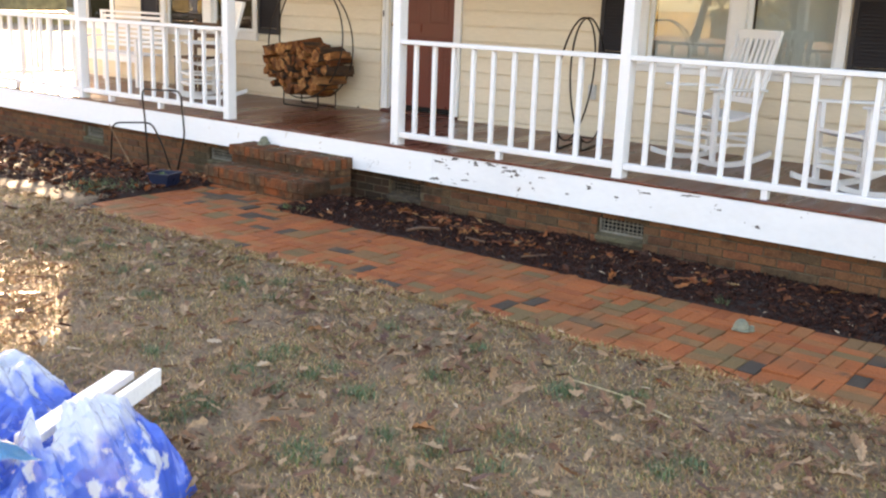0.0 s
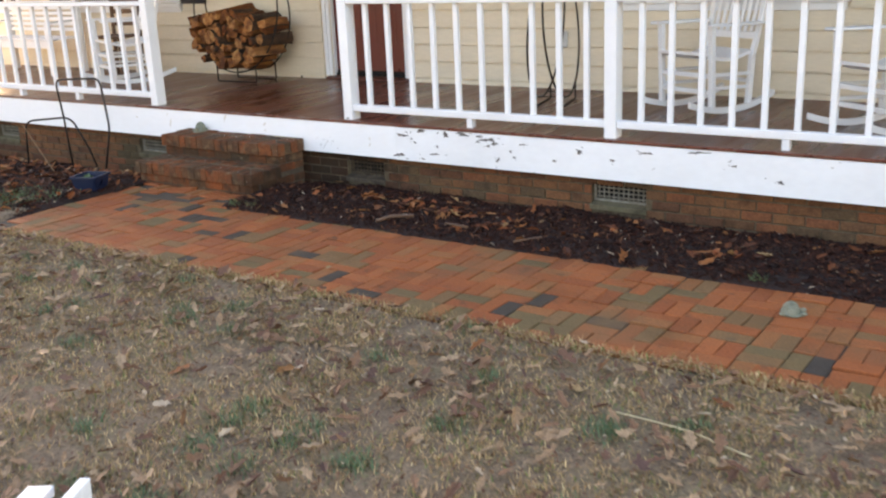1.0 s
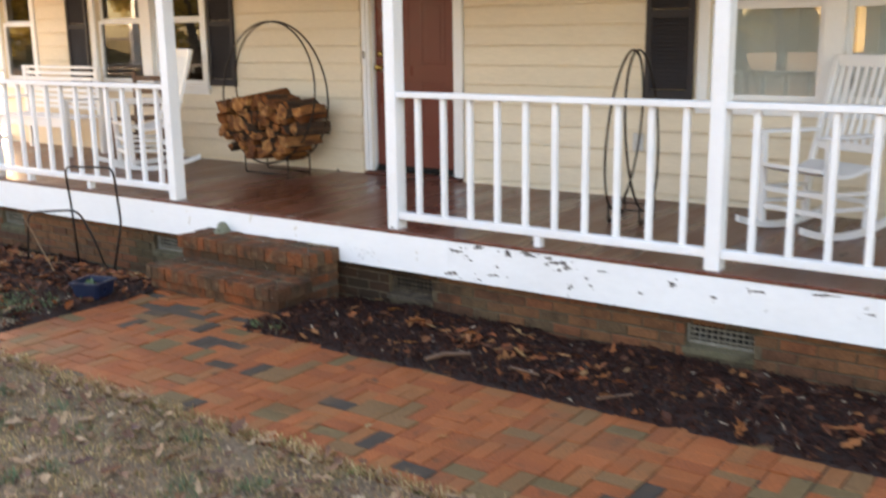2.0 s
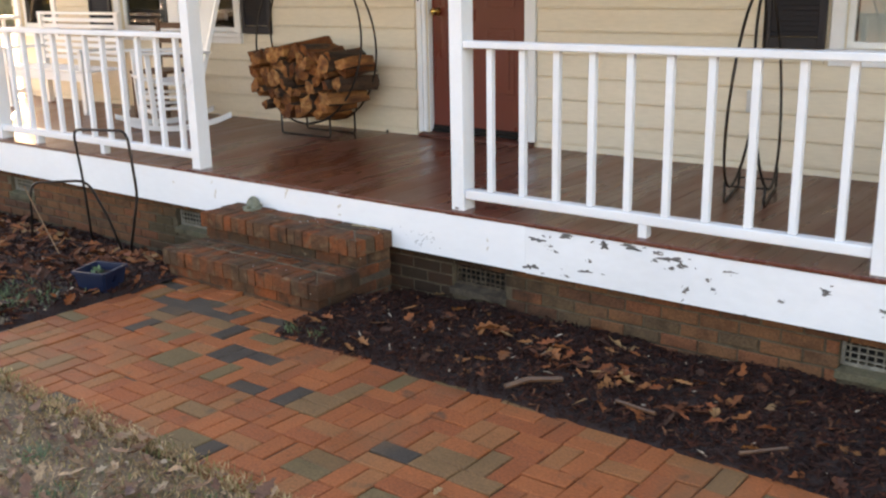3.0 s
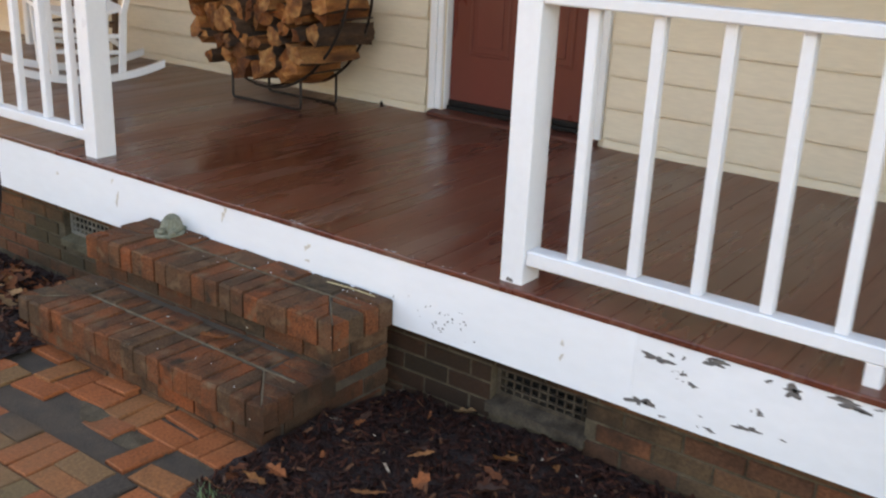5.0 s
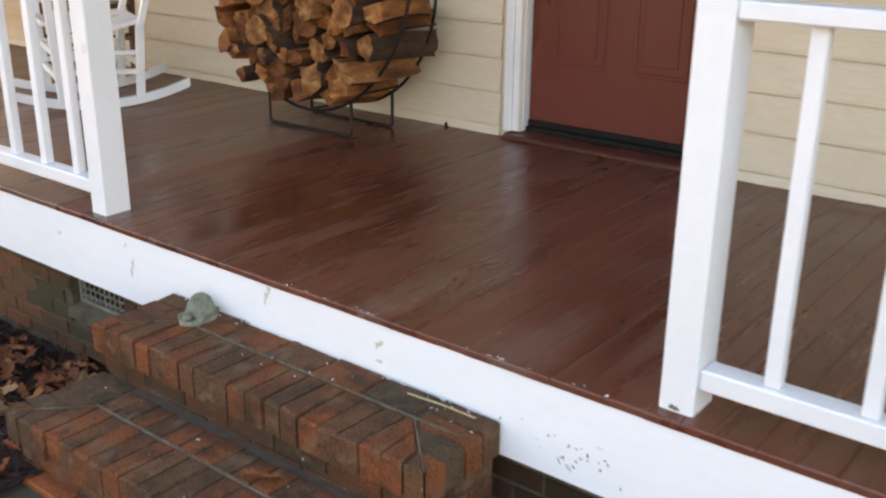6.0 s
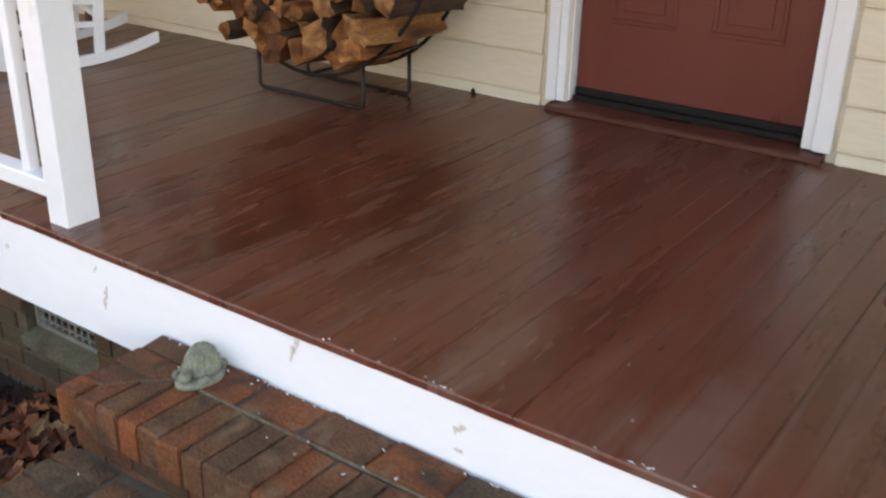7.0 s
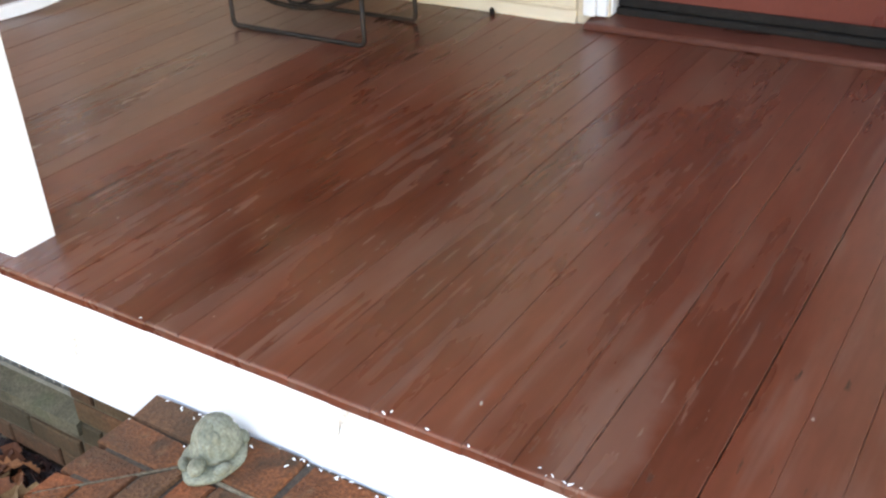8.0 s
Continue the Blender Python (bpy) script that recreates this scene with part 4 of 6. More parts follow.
def log_mesh(size, length, kind):
    """A split or round log along y: bark outside, raw faces inside, rough broken ends."""
    bm = B()
    lr = random.Random(kind * 31 + 5)
    corners = []
    if kind % 5 == 3:
        corners = [(math.cos(a) * size * lr.uniform(0.82, 1.05), math.sin(a) * size * lr.uniform(0.82, 1.05), 1) for a in [2 * math.pi * k / 12 for k in range(12)]]
    elif kind % 5 == 1:
        for k in range(4):
            a = math.pi / 4 + k * math.pi / 2 + lr.uniform(-0.35, 0.35)
            corners.append((math.cos(a) * size * lr.uniform(0.8, 1.35), math.sin(a) * size * lr.uniform(0.7, 1.1), 1 if k == 0 else 0))
    else:
        span = lr.uniform(1.1, 2.7)
        n = 4
        corners = [(math.cos(-span / 2 + span * k / n) * size * 1.45 * lr.uniform(0.9, 1.06) - size * 0.55, math.sin(-span / 2 + span * k / n) * size * 1.35 * lr.uniform(0.9, 1.06), 1) for k in range(n + 1)]
        corners += [(-size * lr.uniform(0.45, 0.85), size * lr.uniform(-0.1, 0.3), 0)]
        if lr.random() < 0.5:
            corners += [(-size * lr.uniform(0.2, 0.5), -size * lr.uniform(0.35, 0.6), 0)]
    prof = []
    for p, q in zip(corners, corners[1:] + corners[:1]):
        bark = p[2] and q[2]
        prof.append((p[0], p[1], bark))
        prof.append(((p[0] + q[0]) / 2 * lr.uniform(0.92, 1.06), (p[1] + q[1]) / 2 * lr.uniform(0.92, 1.06), bark))
    n, m, secs = len(prof), 7, []
    slant = lr.uniform(-0.35, 0.35), lr.uniform(-0.3, 0.3)
    for s in range(m + 1):
        y = -length / 2 + length * s / m
        bend = 0.018 * math.sin(2.2 * s / m + kind)
        end = 1 if s in (0, m) else 0
        secs.append([bm.verts.new((px * lr.uniform(0.93, 1.06) + bend, y + end * (px * slant[0] + pz * slant[1] + lr.uniform(-0.009, 0.009)), pz * lr.uniform(0.93, 1.06) + bend * 0.5)) for px, pz, _ in prof])
    for a, b in zip(secs, secs[1:]):
        for k in range(n):
            f = bm.faces.new((a[k], a[(k + 1) % n], b[(k + 1) % n], b[k]))
            f.material_index = 0 if prof[k][2] else 1
    for sec, out in ((secs[0], -1), (secs[-1], 1)):
        mid = sum((v.co for v in sec), Vector()) / n
        inner = [bm.verts.new(mid + (v.co - mid) * lr.uniform(0.45, 0.7) + Vector((0, out * lr.uniform(-0.006, 0.012), 0))) for v in sec]
        hub = bm.verts.new(mid + Vector((0, out * lr.uniform(-0.006, 0.012), 0)))
        for k in range(n):
            bm.faces.new((sec[k], sec[(k + 1) % n], inner[(k + 1) % n], inner[k])).material_index = 1
            bm.faces.new((inner[k], inner[(k + 1) % n], hub)).material_index = 1
    return mesh_of("firewood_log", bm, [BARK, SPLIT])


LOGS = [log_mesh(0.054 + 0.009 * (k % 4), 0.37 + 0.02 * (k % 4), k) for k in range(26)]


def stack_logs():
    cx, cz, R = RACK[0], RACK[2] + 0.735, 0.592
    lr = random.Random(11)
    for j in range(7):
        dz = -0.53 + 0.086 * j
        half = math.sqrt(max(0.0, R * R - dz * dz)) - 0.03
        if dz > -0.05:
            half *= 0.84
        n = max(3, round(2 * half / 0.106))
        for k in range(n):
            x = cx - half + 0.045 + (2 * half - 0.09) * k / (n - 1)
            z = cz + dz + lr.uniform(-0.018, 0.018) - (0.11 * ((x - cx) / 0.5) ** 2 if dz > -0.1 else 0)
            ob = new("firewood_log", LOGS[(j * 5 + k * 7) % len(LOGS)])
            ob.matrix_basis = pose(x, RACK[1] - 0.03 + lr.uniform(-0.06, 0.03), z, lr.uniform(-5, 5), lr.uniform(0, 360), lr.uniform(-9, 9))
            tagged(ob, "split oak firewood log stacked in an iron rack", "firewood", "firewood in the rack")


stack_logs()
spare = hoop_rack(0.57, 0.57, 1.20, 0.22, 0.27, "empty_log_rack", "empty round black iron log rack standing against siding", (255, 285))
spare.matrix_basis = pose(-4.44, 8.12, deck_z(8.1), 0, 0, 103)


# ---- brick steps ----
steps = thing("brick_steps", "two weathered mossy brick steps up to the porch", "steps", kind="structure")
SX0, SX1 = -7.585, -6.175


def clip(poly, a, b, c):
    """The part of a polygon where a*x + b*y <= c."""
    out = []
    for p, q in zip(poly, poly[1:] + poly[:1]):
        dp, dq = a * p[0] + b * p[1] - c, a * q[0] + b * q[1] - c
        if dp <= 0:
            out.append(p)
        if dp * dq < 0:
            t = dp / (dp - dq)
            out.append((p[0] + t * (q[0] - p[0]), p[1] + t * (q[1] - p[1])))
    return out


def slab_brick(poly, z0, z1, name="brick"):
    """A brick with a given outline, its top edge eased."""
    if len(poly) < 3:
        return
    cx, cy = sum(p[0] for p in poly) / len(poly), sum(p[1] for p in poly) / len(poly)
    area = abs(sum(p[0] * q[1] - q[0] * p[1] for p, q in zip(poly, poly[1:] + poly[:1]))) / 2
    if area < 0.0012:
        return
    bm = B()
    jz = rng.uniform(-0.004, 0.004)
    e = rng.uniform(0.005, 0.010)
    poly = [(p[0] + rng.gauss(0, 0.0024), p[1] + rng.gauss(0, 0.0024)) for p in poly]
    ins = [(p[0] + (cx - p[0]) * e / max(0.02, math.dist(p, (cx, cy))), p[1] + (cy - p[1]) * e / max(0.02, math.dist(p, (cx, cy)))) for p in poly]
    lo = [bm.verts.new((*p, z0)) for p in poly]
    mi = [bm.verts.new((*p, z1 + jz - e * rng.uniform(0.7, 1.5))) for p in poly]
    hi = [bm.verts.new((*p, z1 + jz + rng.uniform(-0.0025, 0.0015))) for p in ins]
    n = len(poly)
    for a, b in ((lo, mi), (mi, hi)):
        for k in range(n):
            bm.faces.new((a[k], a[(k + 1) % n], b[(k + 1) % n], b[k]))
    bm.faces.new(hi), bm.faces.new(lo[::-1])
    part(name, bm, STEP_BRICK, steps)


def rect(x0, x1, y0, y1):
    return [(x0, y0), (x1, y0), (x1, y1), (x0, y1)]


def tread(yf, yb, z1, back):
    """A course of bricks on edge along the nosing, mitred at both corners, with a stretcher course behind."""
    z0, L, w, g = z1 - 0.098, 0.195, 0.0685, 0.006
    n = round((SX1 - SX0) / (w + g))
    p = (SX1 - SX0) / n
    for k in range(n):
        a, b = SX0 + k * p + g / 2, SX0 + (k + 1) * p - g / 2
        poly = rect(a, b, yf + rng.uniform(-0.003, 0.003), yf + L)
        poly = clip(poly, 1, 1, SX1 + yf - 0.003)
        poly = clip(poly, -1, 1, -SX0 + yf - 0.003) if poly else poly
        slab_brick(poly, z0, z1)
    ny = round((yb - yf) / (w + g))
    q = (yb - yf) / ny
    for s, xe in ((1, SX1), (-1, SX0)):
        for k in range(ny):
            a, b = yf + k * q + g / 2, yf + (k + 1) * q - g / 2
            poly = rect(*sorted((xe, xe - s * L)), a, b)
            poly = clip(poly, -s, -1, -s * xe - yf - 0.003)
            slab_brick(poly, z0, z1)
    y0, y1 = yf + L + 0.010, min(yb, yf + L + 0.132)
    m = round((SX1 - SX0 - 2 * L - 2 * g) / (0.0695 + g) / (1 if back else 2.6))
    p = (SX1 - SX0 - 2 * L - 2 * g) / m
    for k in range(m):
        a = SX0 + L + g + k * p
        slab_brick(rect(a + g / 2, a + p - g / 2, y0, y1), z0, z1)


def riser(yf, z0, z1, yb, inset=0.026):
    """Plain stretcher courses under a tread, round three sides."""
    h, g = 0.062, 0.009
    z, row = z1 - h, 0
    while z > z0 - 0.05:
        for s in range(8):
            a = SX0 + inset + s * 0.204 - (0.1 if row % 2 else 0)
            b = a + 0.195
            a, b = max(a, SX0 + inset), min(b, SX1 - inset)
            if b - a > 0.03:
                slab_brick(rect(a, b, yf + inset, yf + inset + 0.09), z, z + h)
        y = yf + inset + 0.1 - (0.0 if row % 2 else 0.0)
        while y < yb - 0.03:
            e = min(y + (0.095 if row % 2 and y < yf + 0.2 else 0.195), yb)
            for xa, xb in ((SX1 - inset - 0.09, SX1 - inset), (SX0 + inset, SX0 + inset + 0.09)):
                slab_brick(rect(xa, xb, y, e), z, z + h)
            y = e + g
        z -= h + g
        row += 1


YF1, YF2, YB = 6.215, 6.545, 6.876
tread(YF1, YF2 + 0.02, 0.188, True)
tread(YF2, YB, 0.366, False)
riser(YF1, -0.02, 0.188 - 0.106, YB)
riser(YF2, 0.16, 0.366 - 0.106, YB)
bm = B()
box(bm, SX0 + 0.032, SX1 - 0.032, YF1 + 0.034, YB - 0.002, -0.08, 0.181)
box(bm, SX0 + 0.032, SX1 - 0.032, YF2 + 0.034, YB - 0.002, 0.1815, 0.359)
part("mortar_core", bm, SAND, steps, "grey mortar joints")
for yf, z in ((YF1, 0.188), (YF2, 0.366)):
    bm = B()
    beam(bm, (SX0 + 0.19, yf + 0.2005, z - 0.003), (SX1 - 0.05, yf + 0.2005, z - 0.003), 0.009, 0.006, 0.002)
    for s in (-1, 1):
        xe = SX1 if s > 0 else SX0
        beam(bm, (xe - s * 0.012, yf + 0.012, z - 0.004), (xe - s * 0.195, yf + 0.195, z - 0.004), 0.006, 0.005, 0.001)
    part("mortar_line", bm, STEP_MORTAR, steps, "pale mortar line along the tread")
fl = random.Random(31)


def flecks(name, count, spot, size, mat, label):
    """Small flat chips strewn over a surface."""
    vs, fs = [], []
    for _ in range(count):
        x, y, z, up = spot()
        L, w = fl.uniform(*size), fl.uniform(0.001, 0.0025)
        m = pose(x, y, z, 0 if up else 90, 0, 0) @ pose(0, 0, 0, fl.gauss(0, 4), fl.gauss(0, 4), fl.uniform(0, 360))
        i = len(vs)
        vs += [tuple(m @ Vector(q)) for q in ((-L, -w, 0.001), (L * 0.8, -w * 0.6, 0.001), (L, w, 0.002), (-L * 0.7, w, 0.002), (0, 0, 0.0035))]
        fs += [(i, i + 1, i + 4), (i + 1, i + 2, i + 4), (i + 2, i + 3, i + 4), (i + 3, i, i + 4)]
    return tagged(loose(name, vs, fs, mat), label, "paint chips", kind="stuff")


def on_step():
    c = fl.choice(((-6.75, 6.80), (-6.42, 6.79), (-6.35, 6.84), (-7.35, 6.85), (-6.9, 6.7)))
    x, y = min(SX1 - 0.03, max(SX0 + 0.03, c[0] + fl.gauss(0, 0.09))), min(6.866, c[1] + fl.gauss(0, 0.03))
    return x, y, 0.3675, True


def on_low_step():
    return fl.uniform(SX0 + 0.05, SX1 - 0.05), fl.uniform(YF1 + 0.03, YF2 - 0.03), 0.1895, True


def on_edge():
    x = fl.choice((-6.65, -6.55, -6.58, -7.0, -6.2, -5.9, -7.7, -6.9)) + fl.gauss(0, 0.07)
    y = DECK_F + abs(fl.gauss(0, 0.006)) + 0.004
    return x, y, deck_z(y) - 0.001, True


def on_joint():
    x = fl.choice((-7.46, -7.2, -7.05, -6.9, -6.5, -6.3)) + fl.gauss(0, 0.05)
    return min(SX1 - 0.02, max(SX0 + 0.02, x)), 6.868 - abs(fl.gauss(0, 0.006)), 0.3685, True


flecks("paint_chips", 40, on_joint, (0.002, 0.006), WHITE, "white paint drips along the step behind the fascia")
flecks("paint_chips", 26, on_step, (0.002, 0.008), WHITE, "small white paint chips lying on the brick step")
flecks("paint_chips", 9, on_low_step, (0.002, 0.004), WHITE, "small white paint chips lying on the brick step")
flecks("paint_chips", 22, on_edge, (0.002, 0.006), WHITE, "white paint smears along the worn deck edge")
bm = B()
tube(bm, [(-6.47, 6.83, 0.370), (-6.36, 6.835, 0.373), (-6.24, 6.84, 0.370)], 0.0028, 5)
solid("twig", bm, STRAW, "thin pale dry twig on the brick step", "twig")


# ---- turtles, planter, bent frames ----
def turtle(at, rz, s=1.0):
    """Domed shell cut into plates, tucked head and feet, on a thin base; looks along -x."""
    bm = B()
    plates = [(x, 0.0) for x in (-0.86, -0.45, 0.0, 0.45, 0.86)] + [(x, y) for y in (-0.52, 0.52) for x in (-0.66, -0.22, 0.22, 0.66)]
    plates += [(1.0 * math.cos(a), 1.0 * math.sin(a)) for a in [2 * math.pi * (k + 0.5) / 14 for k in range(14)]]
    bmesh.ops.create_uvsphere(bm, u_segments=72, v_segments=40, radius=1.0)
    for v in bm.verts:
        x, y, z = v.co
        d = sorted(math.hypot(x * (1 + 0.1 * z) - a, y * (1 + 0.1 * z) - b) for a, b in plates)
        cut = max(0.0, 1 - (d[1] - d[0]) / 0.10) if z > 0.05 else 0
        puff = 1 - 0.10 * cut
        z = max(z, -0.12)
        rim = 1.06 if z < 0.10 else 1.0
        v.co = (0.014 + x * 0.072 * rim * puff, y * 0.062 * rim * puff, 0.030 + z * 0.084 * puff)
    bmesh.ops.create_uvsphere(bm, u_segments=14, v_segments=10, radius=0.023, matrix=pose(-0.084, 0.006, 0.036) @ Matrix.Diagonal((1.25, 0.95, 0.9, 1)))
    for x, y, r in ((-0.066, 0.052, 30), (-0.066, -0.052, -30), (0.062, 0.052, 140), (0.062, -0.052, -140)):
        bmesh.ops.create_uvsphere(bm, u_segments=12, v_segments=8, radius=0.019, matrix=pose(x, y, 0.022, 0, 0, r) @ Matrix.Diagonal((1.35, 0.85, 0.75, 1)))
    base = [(0.108 * math.cos(a) * (1 + 0.05 * math.sin(5 * a)) - 0.006, 0.078 * math.sin(a) * (1 + 0.06 * math.cos(4 * a))) for a in [2 * math.pi * k / 28 for k in range(28)]]
    lo, mi, hi = [[bm.verts.new((x * f, y * f, z)) for x, y in base] for f, z in ((1.0, 0.0), (1.02, 0.010), (0.95, 0.017))]
    for p, q in ((lo, mi), (mi, hi)):
        for k in range(28):
            bm.faces.new((p[k], p[(k + 1) % 28], q[(k + 1) % 28], q[k]))
    bm.faces.new(hi), bm.faces.new(lo[::-1])
    ob = solid("turtle_statue", bm, STONE, "small grey-green stone turtle ornament on brick", "garden ornament", "turtle ornaments", smooth=True)
    ob.matrix_basis = pose(*at, 0, 0, rz) @ Matrix.Diagonal((s, s, s, 1))


turtle((-7.347, 6.795, 0.367), 108, 0.73)
turtle((-1.745, 5.53, 0.004), -150, 0.62)

pot = thing("planter", "small square blue plastic planter with dark soil on the mulch", "planter", (-7.66, 5.80, 0.004), 20)
bm = B()
t, b, h = 0.114, 0.096, 0.125
for r0, r1, z0, z1 in ((b, t, 0, h),):
    lo = [bm.verts.new((sx * r0, sy * r0, z0)) for sx, sy in ((-1, -1), (1, -1), (1, 1), (-1, 1))]
    hi = [bm.verts.new((sx * r1, sy * r1, z1)) for sx, sy in ((-1, -1), (1, -1), (1, 1), (-1, 1))]
    rim = [bm.verts.new((sx * (r1 + 0.012), sy * (r1 + 0.012), z1)) for sx, sy in ((-1, -1), (1, -1), (1, 1), (-1, 1))]
    rim2 = [bm.verts.new((sx * (r1 + 0.012), sy * (r1 + 0.012), z1 + 0.018)) for sx, sy in ((-1, -1), (1, -1), (1, 1), (-1, 1))]
    inn = [bm.verts.new((sx * (r1 - 0.006), sy * (r1 - 0.006), z1 + 0.018)) for sx, sy in ((-1, -1), (1, -1), (1, 1), (-1, 1))]
    dn = [bm.verts.new((sx * (r1 - 0.014), sy * (r1 - 0.014), z1 - 0.04)) for sx, sy in ((-1, -1), (1, -1), (1, 1), (-1, 1))]
    for p, q in ((lo, hi), (hi, rim), (rim, rim2), (rim2, inn), (inn, dn)):
        for k in range(4):
            bm.faces.new((p[k], p[(k + 1) % 4], q[(k + 1) % 4], q[k]))
    bm.faces.new(lo[::-1])
bmesh.ops.bevel(bm, geom=[e for e in bm.edges if abs(e.verts[0].co.z - e.verts[1].co.z) > 0.01], offset=0.01, segments=2, affect="EDGES")
part("pot", bm, POT_BLUE, pot)
bm = B()
box(bm, -0.102, 0.102, -0.102, 0.102, 0.07, 0.10, 0.01)
part("soil", bm, MULCH, pot, "dark wet soil")
sprig = random.Random(2)
bm = B()
for k in range(9):
    a, r = sprig.uniform(0, 6.28), sprig.uniform(0.01, 0.07)
    x, y, L = r * math.cos(a), r * math.sin(a), sprig.uniform(0.03, 0.06)
    m = pose(x, y, 0.10, sprig.gauss(0, 35), sprig.gauss(0, 35), sprig.uniform(0, 360))
    q = [bm.verts.new(m @ Vector(p)) for p in ((-0.003, 0, 0), (0.003, 0, 0), (0.014, 0.004, L * 0.6), (0, 0.01, L), (-0.014, 0.004, L * 0.6))]
    bm.faces.new(q)
part("seedling", bm, WEED, pot, "small green seedlings")

frame_1 = thing("bent_tube_frame", "black bent metal tube frames stuck upright in the mulch", "garden frame")
bm = B()
tube(bm, rounded([(-9.16, 6.70, -0.14), (-9.14, 6.66, 0.45), (-9.13, 6.62, 0.79), (-8.50, 6.66, 0.82), (-8.46, 6.67, 0.35), (-8.56, 6.62, -0.12)], 0.09), 0.0105, 8)
part("hoop", bm, IRON, frame_1, smooth=True)
bm = B()
tube(bm, rounded([(-9.12, 6.18, -0.05), (-9.08, 6.20, 0.455), (-8.66, 6.40, 0.485), (-8.60, 6.5, 0.2), (-8.60, 6.60, -0.11)], 0.09), 0.0095, 8)
part("hoop", bm, IRON, frame_1, smooth=True)
bm = B()
tube(bm, [(-9.02, 6.12, 0.45), (-8.7, 6.05, 0.23), (-8.34, 5.97, 0.0)], 0.0045, 6)
solid("garden_stake", bm, STAKE, "thin dry wooden stake leaning over the mulch", "stake")

bm = B()
bmesh.ops.create_icosphere(bm, subdivisions=1, radius=0.014, matrix=pose(-7.935, 8.856, 0.575) @ Matrix.Diagonal((0.8, 0.7, 1.2, 1)))
solid("dark_stopper", bm, BLACK, "small dark stopper at the foot of the siding", "door stop")


# ---- tarp heap and boards on the lawn ----
def build_tarp():
    heap = thing("tarp_heap", "crumpled bright blue plastic tarp with painted-on white glare, heaped on the lawn", "tarp")
    bm = B()
    n, k = 110, 90
    x0, x1, y0, y1 = -4.05, -2.50, 0.75, 2.10
    grid = []
    for j in range(k + 1):
        row = []
        for i in range(n + 1):
            x, y = x0 + (x1 - x0) * i / n, y0 + (y1 - y0) * j / k
            u, v = (x - x0) / (x1 - x0), (y - y0) / (y1 - y0)
            edge = min(u, 1 - u, v, 1 - v)
            h = 0.40 * min(1.0, edge / 0.14) ** 0.5
            lump = 0.62 * math.exp(-(((x + 2.62) / 0.17) ** 4 + ((y - 1.64) / 0.36) ** 4)) + 0.50 * math.exp(-(((x + 3.42) / 0.27) ** 4 + ((y - 1.82) / 0.27) ** 4))
            fold = (0.5 - abs(noise.noise((x * 2.3 + y, y * 2.6, 4)))) * 0.20 + (0.4 - abs(noise.noise((x * 5.5 + 3 * y, y * 5 - x, 8)))) * 0.17 + (0.3 - abs(noise.noise((x * 13 - 2 * y, y * 12 + 3 * x, 1)))) * 0.085 + (0.3 - abs(noise.noise((x * 27, y * 25, 6)))) * 0.03
            fold *= 0.6 + 0.8 * abs(noise.noise((x * 1.5, y * 1.5, 30)))
            z = h * (0.32 + lump) + fold * min(1, edge / 0.07) - 0.02
            along = (2.25 - y) / 1.12
            off = x - (-3.20 + 0.73 * along)
            if -0.14 < off < (0.30 if along < 0.2 else 0.11) and -0.1 < along < 0.62:
                z = min(z, 0.15 + 0.12 * along)
            x += 0.05 * noise.noise((x * 4, y * 4, 12)) + 0.035 * noise.noise((y * 9, 3, x)) + 0.30 * noise.noise((x * 0.7, y * 1.9, 41)) * max(0.0, 0.7 - u)
            y += 0.05 * noise.noise((x * 4, y * 4, 22)) + 0.45 * noise.noise((x * 1.7, y * 0.6, 51)) * max(0.0, 0.6 - v)
            row.append(bm.verts.new((x, y, max(z, 0.004 + 0.01 * noise.noise((x * 9, y * 9, 2))))))
        grid.append(row)
    for j in range(k):
        for i in range(n):
            bm.faces.new((grid[j][i], grid[j][i + 1], grid[j + 1][i + 1], grid[j + 1][i]))
    bmesh.ops.solidify(bm, geom=bm.faces[:], thickness=0.004)
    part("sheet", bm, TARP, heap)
    bm = B()
    grid = []
    for j in range(16):
        row = []
        for i in range(22):
            x, y = -2.86 + 0.42 * i / 21, 1.10 + 0.34 * j / 15
            row.append(bm.verts.new((x, y, 0.45 + 0.05 * noise.noise((x * 8, y * 8, 3)) - 0.12 * (j / 15 - 0.5) ** 2)))
        grid.append(row)
    for j in range(15):
        for i in range(21):
            bm.faces.new((grid[j][i], grid[j][i + 1], grid[j + 1][i + 1], grid[j + 1][i]))
    bmesh.ops.solidify(bm, geom=bm.faces[:], thickness=0.004)
    part("fold", bm, TARP_IN, heap, "turquoise underside of the tarp", True)


build_tarp()
for a, b, w, d in (((-3.20, 2.25, 0.262), (-2.74, 1.545, 0.349), 0.085, 0.035), ((-3.09, 2.335, 0.258), (-2.77, 1.845, 0.322), 0.036, 0.075)):
    bm = B()
    beam(bm, a, b, w, d, 0.003)
    solid("board", bm, LUMBER, "length of white painted timber lying on the blue tarp", "timber", "boards on the tarp")

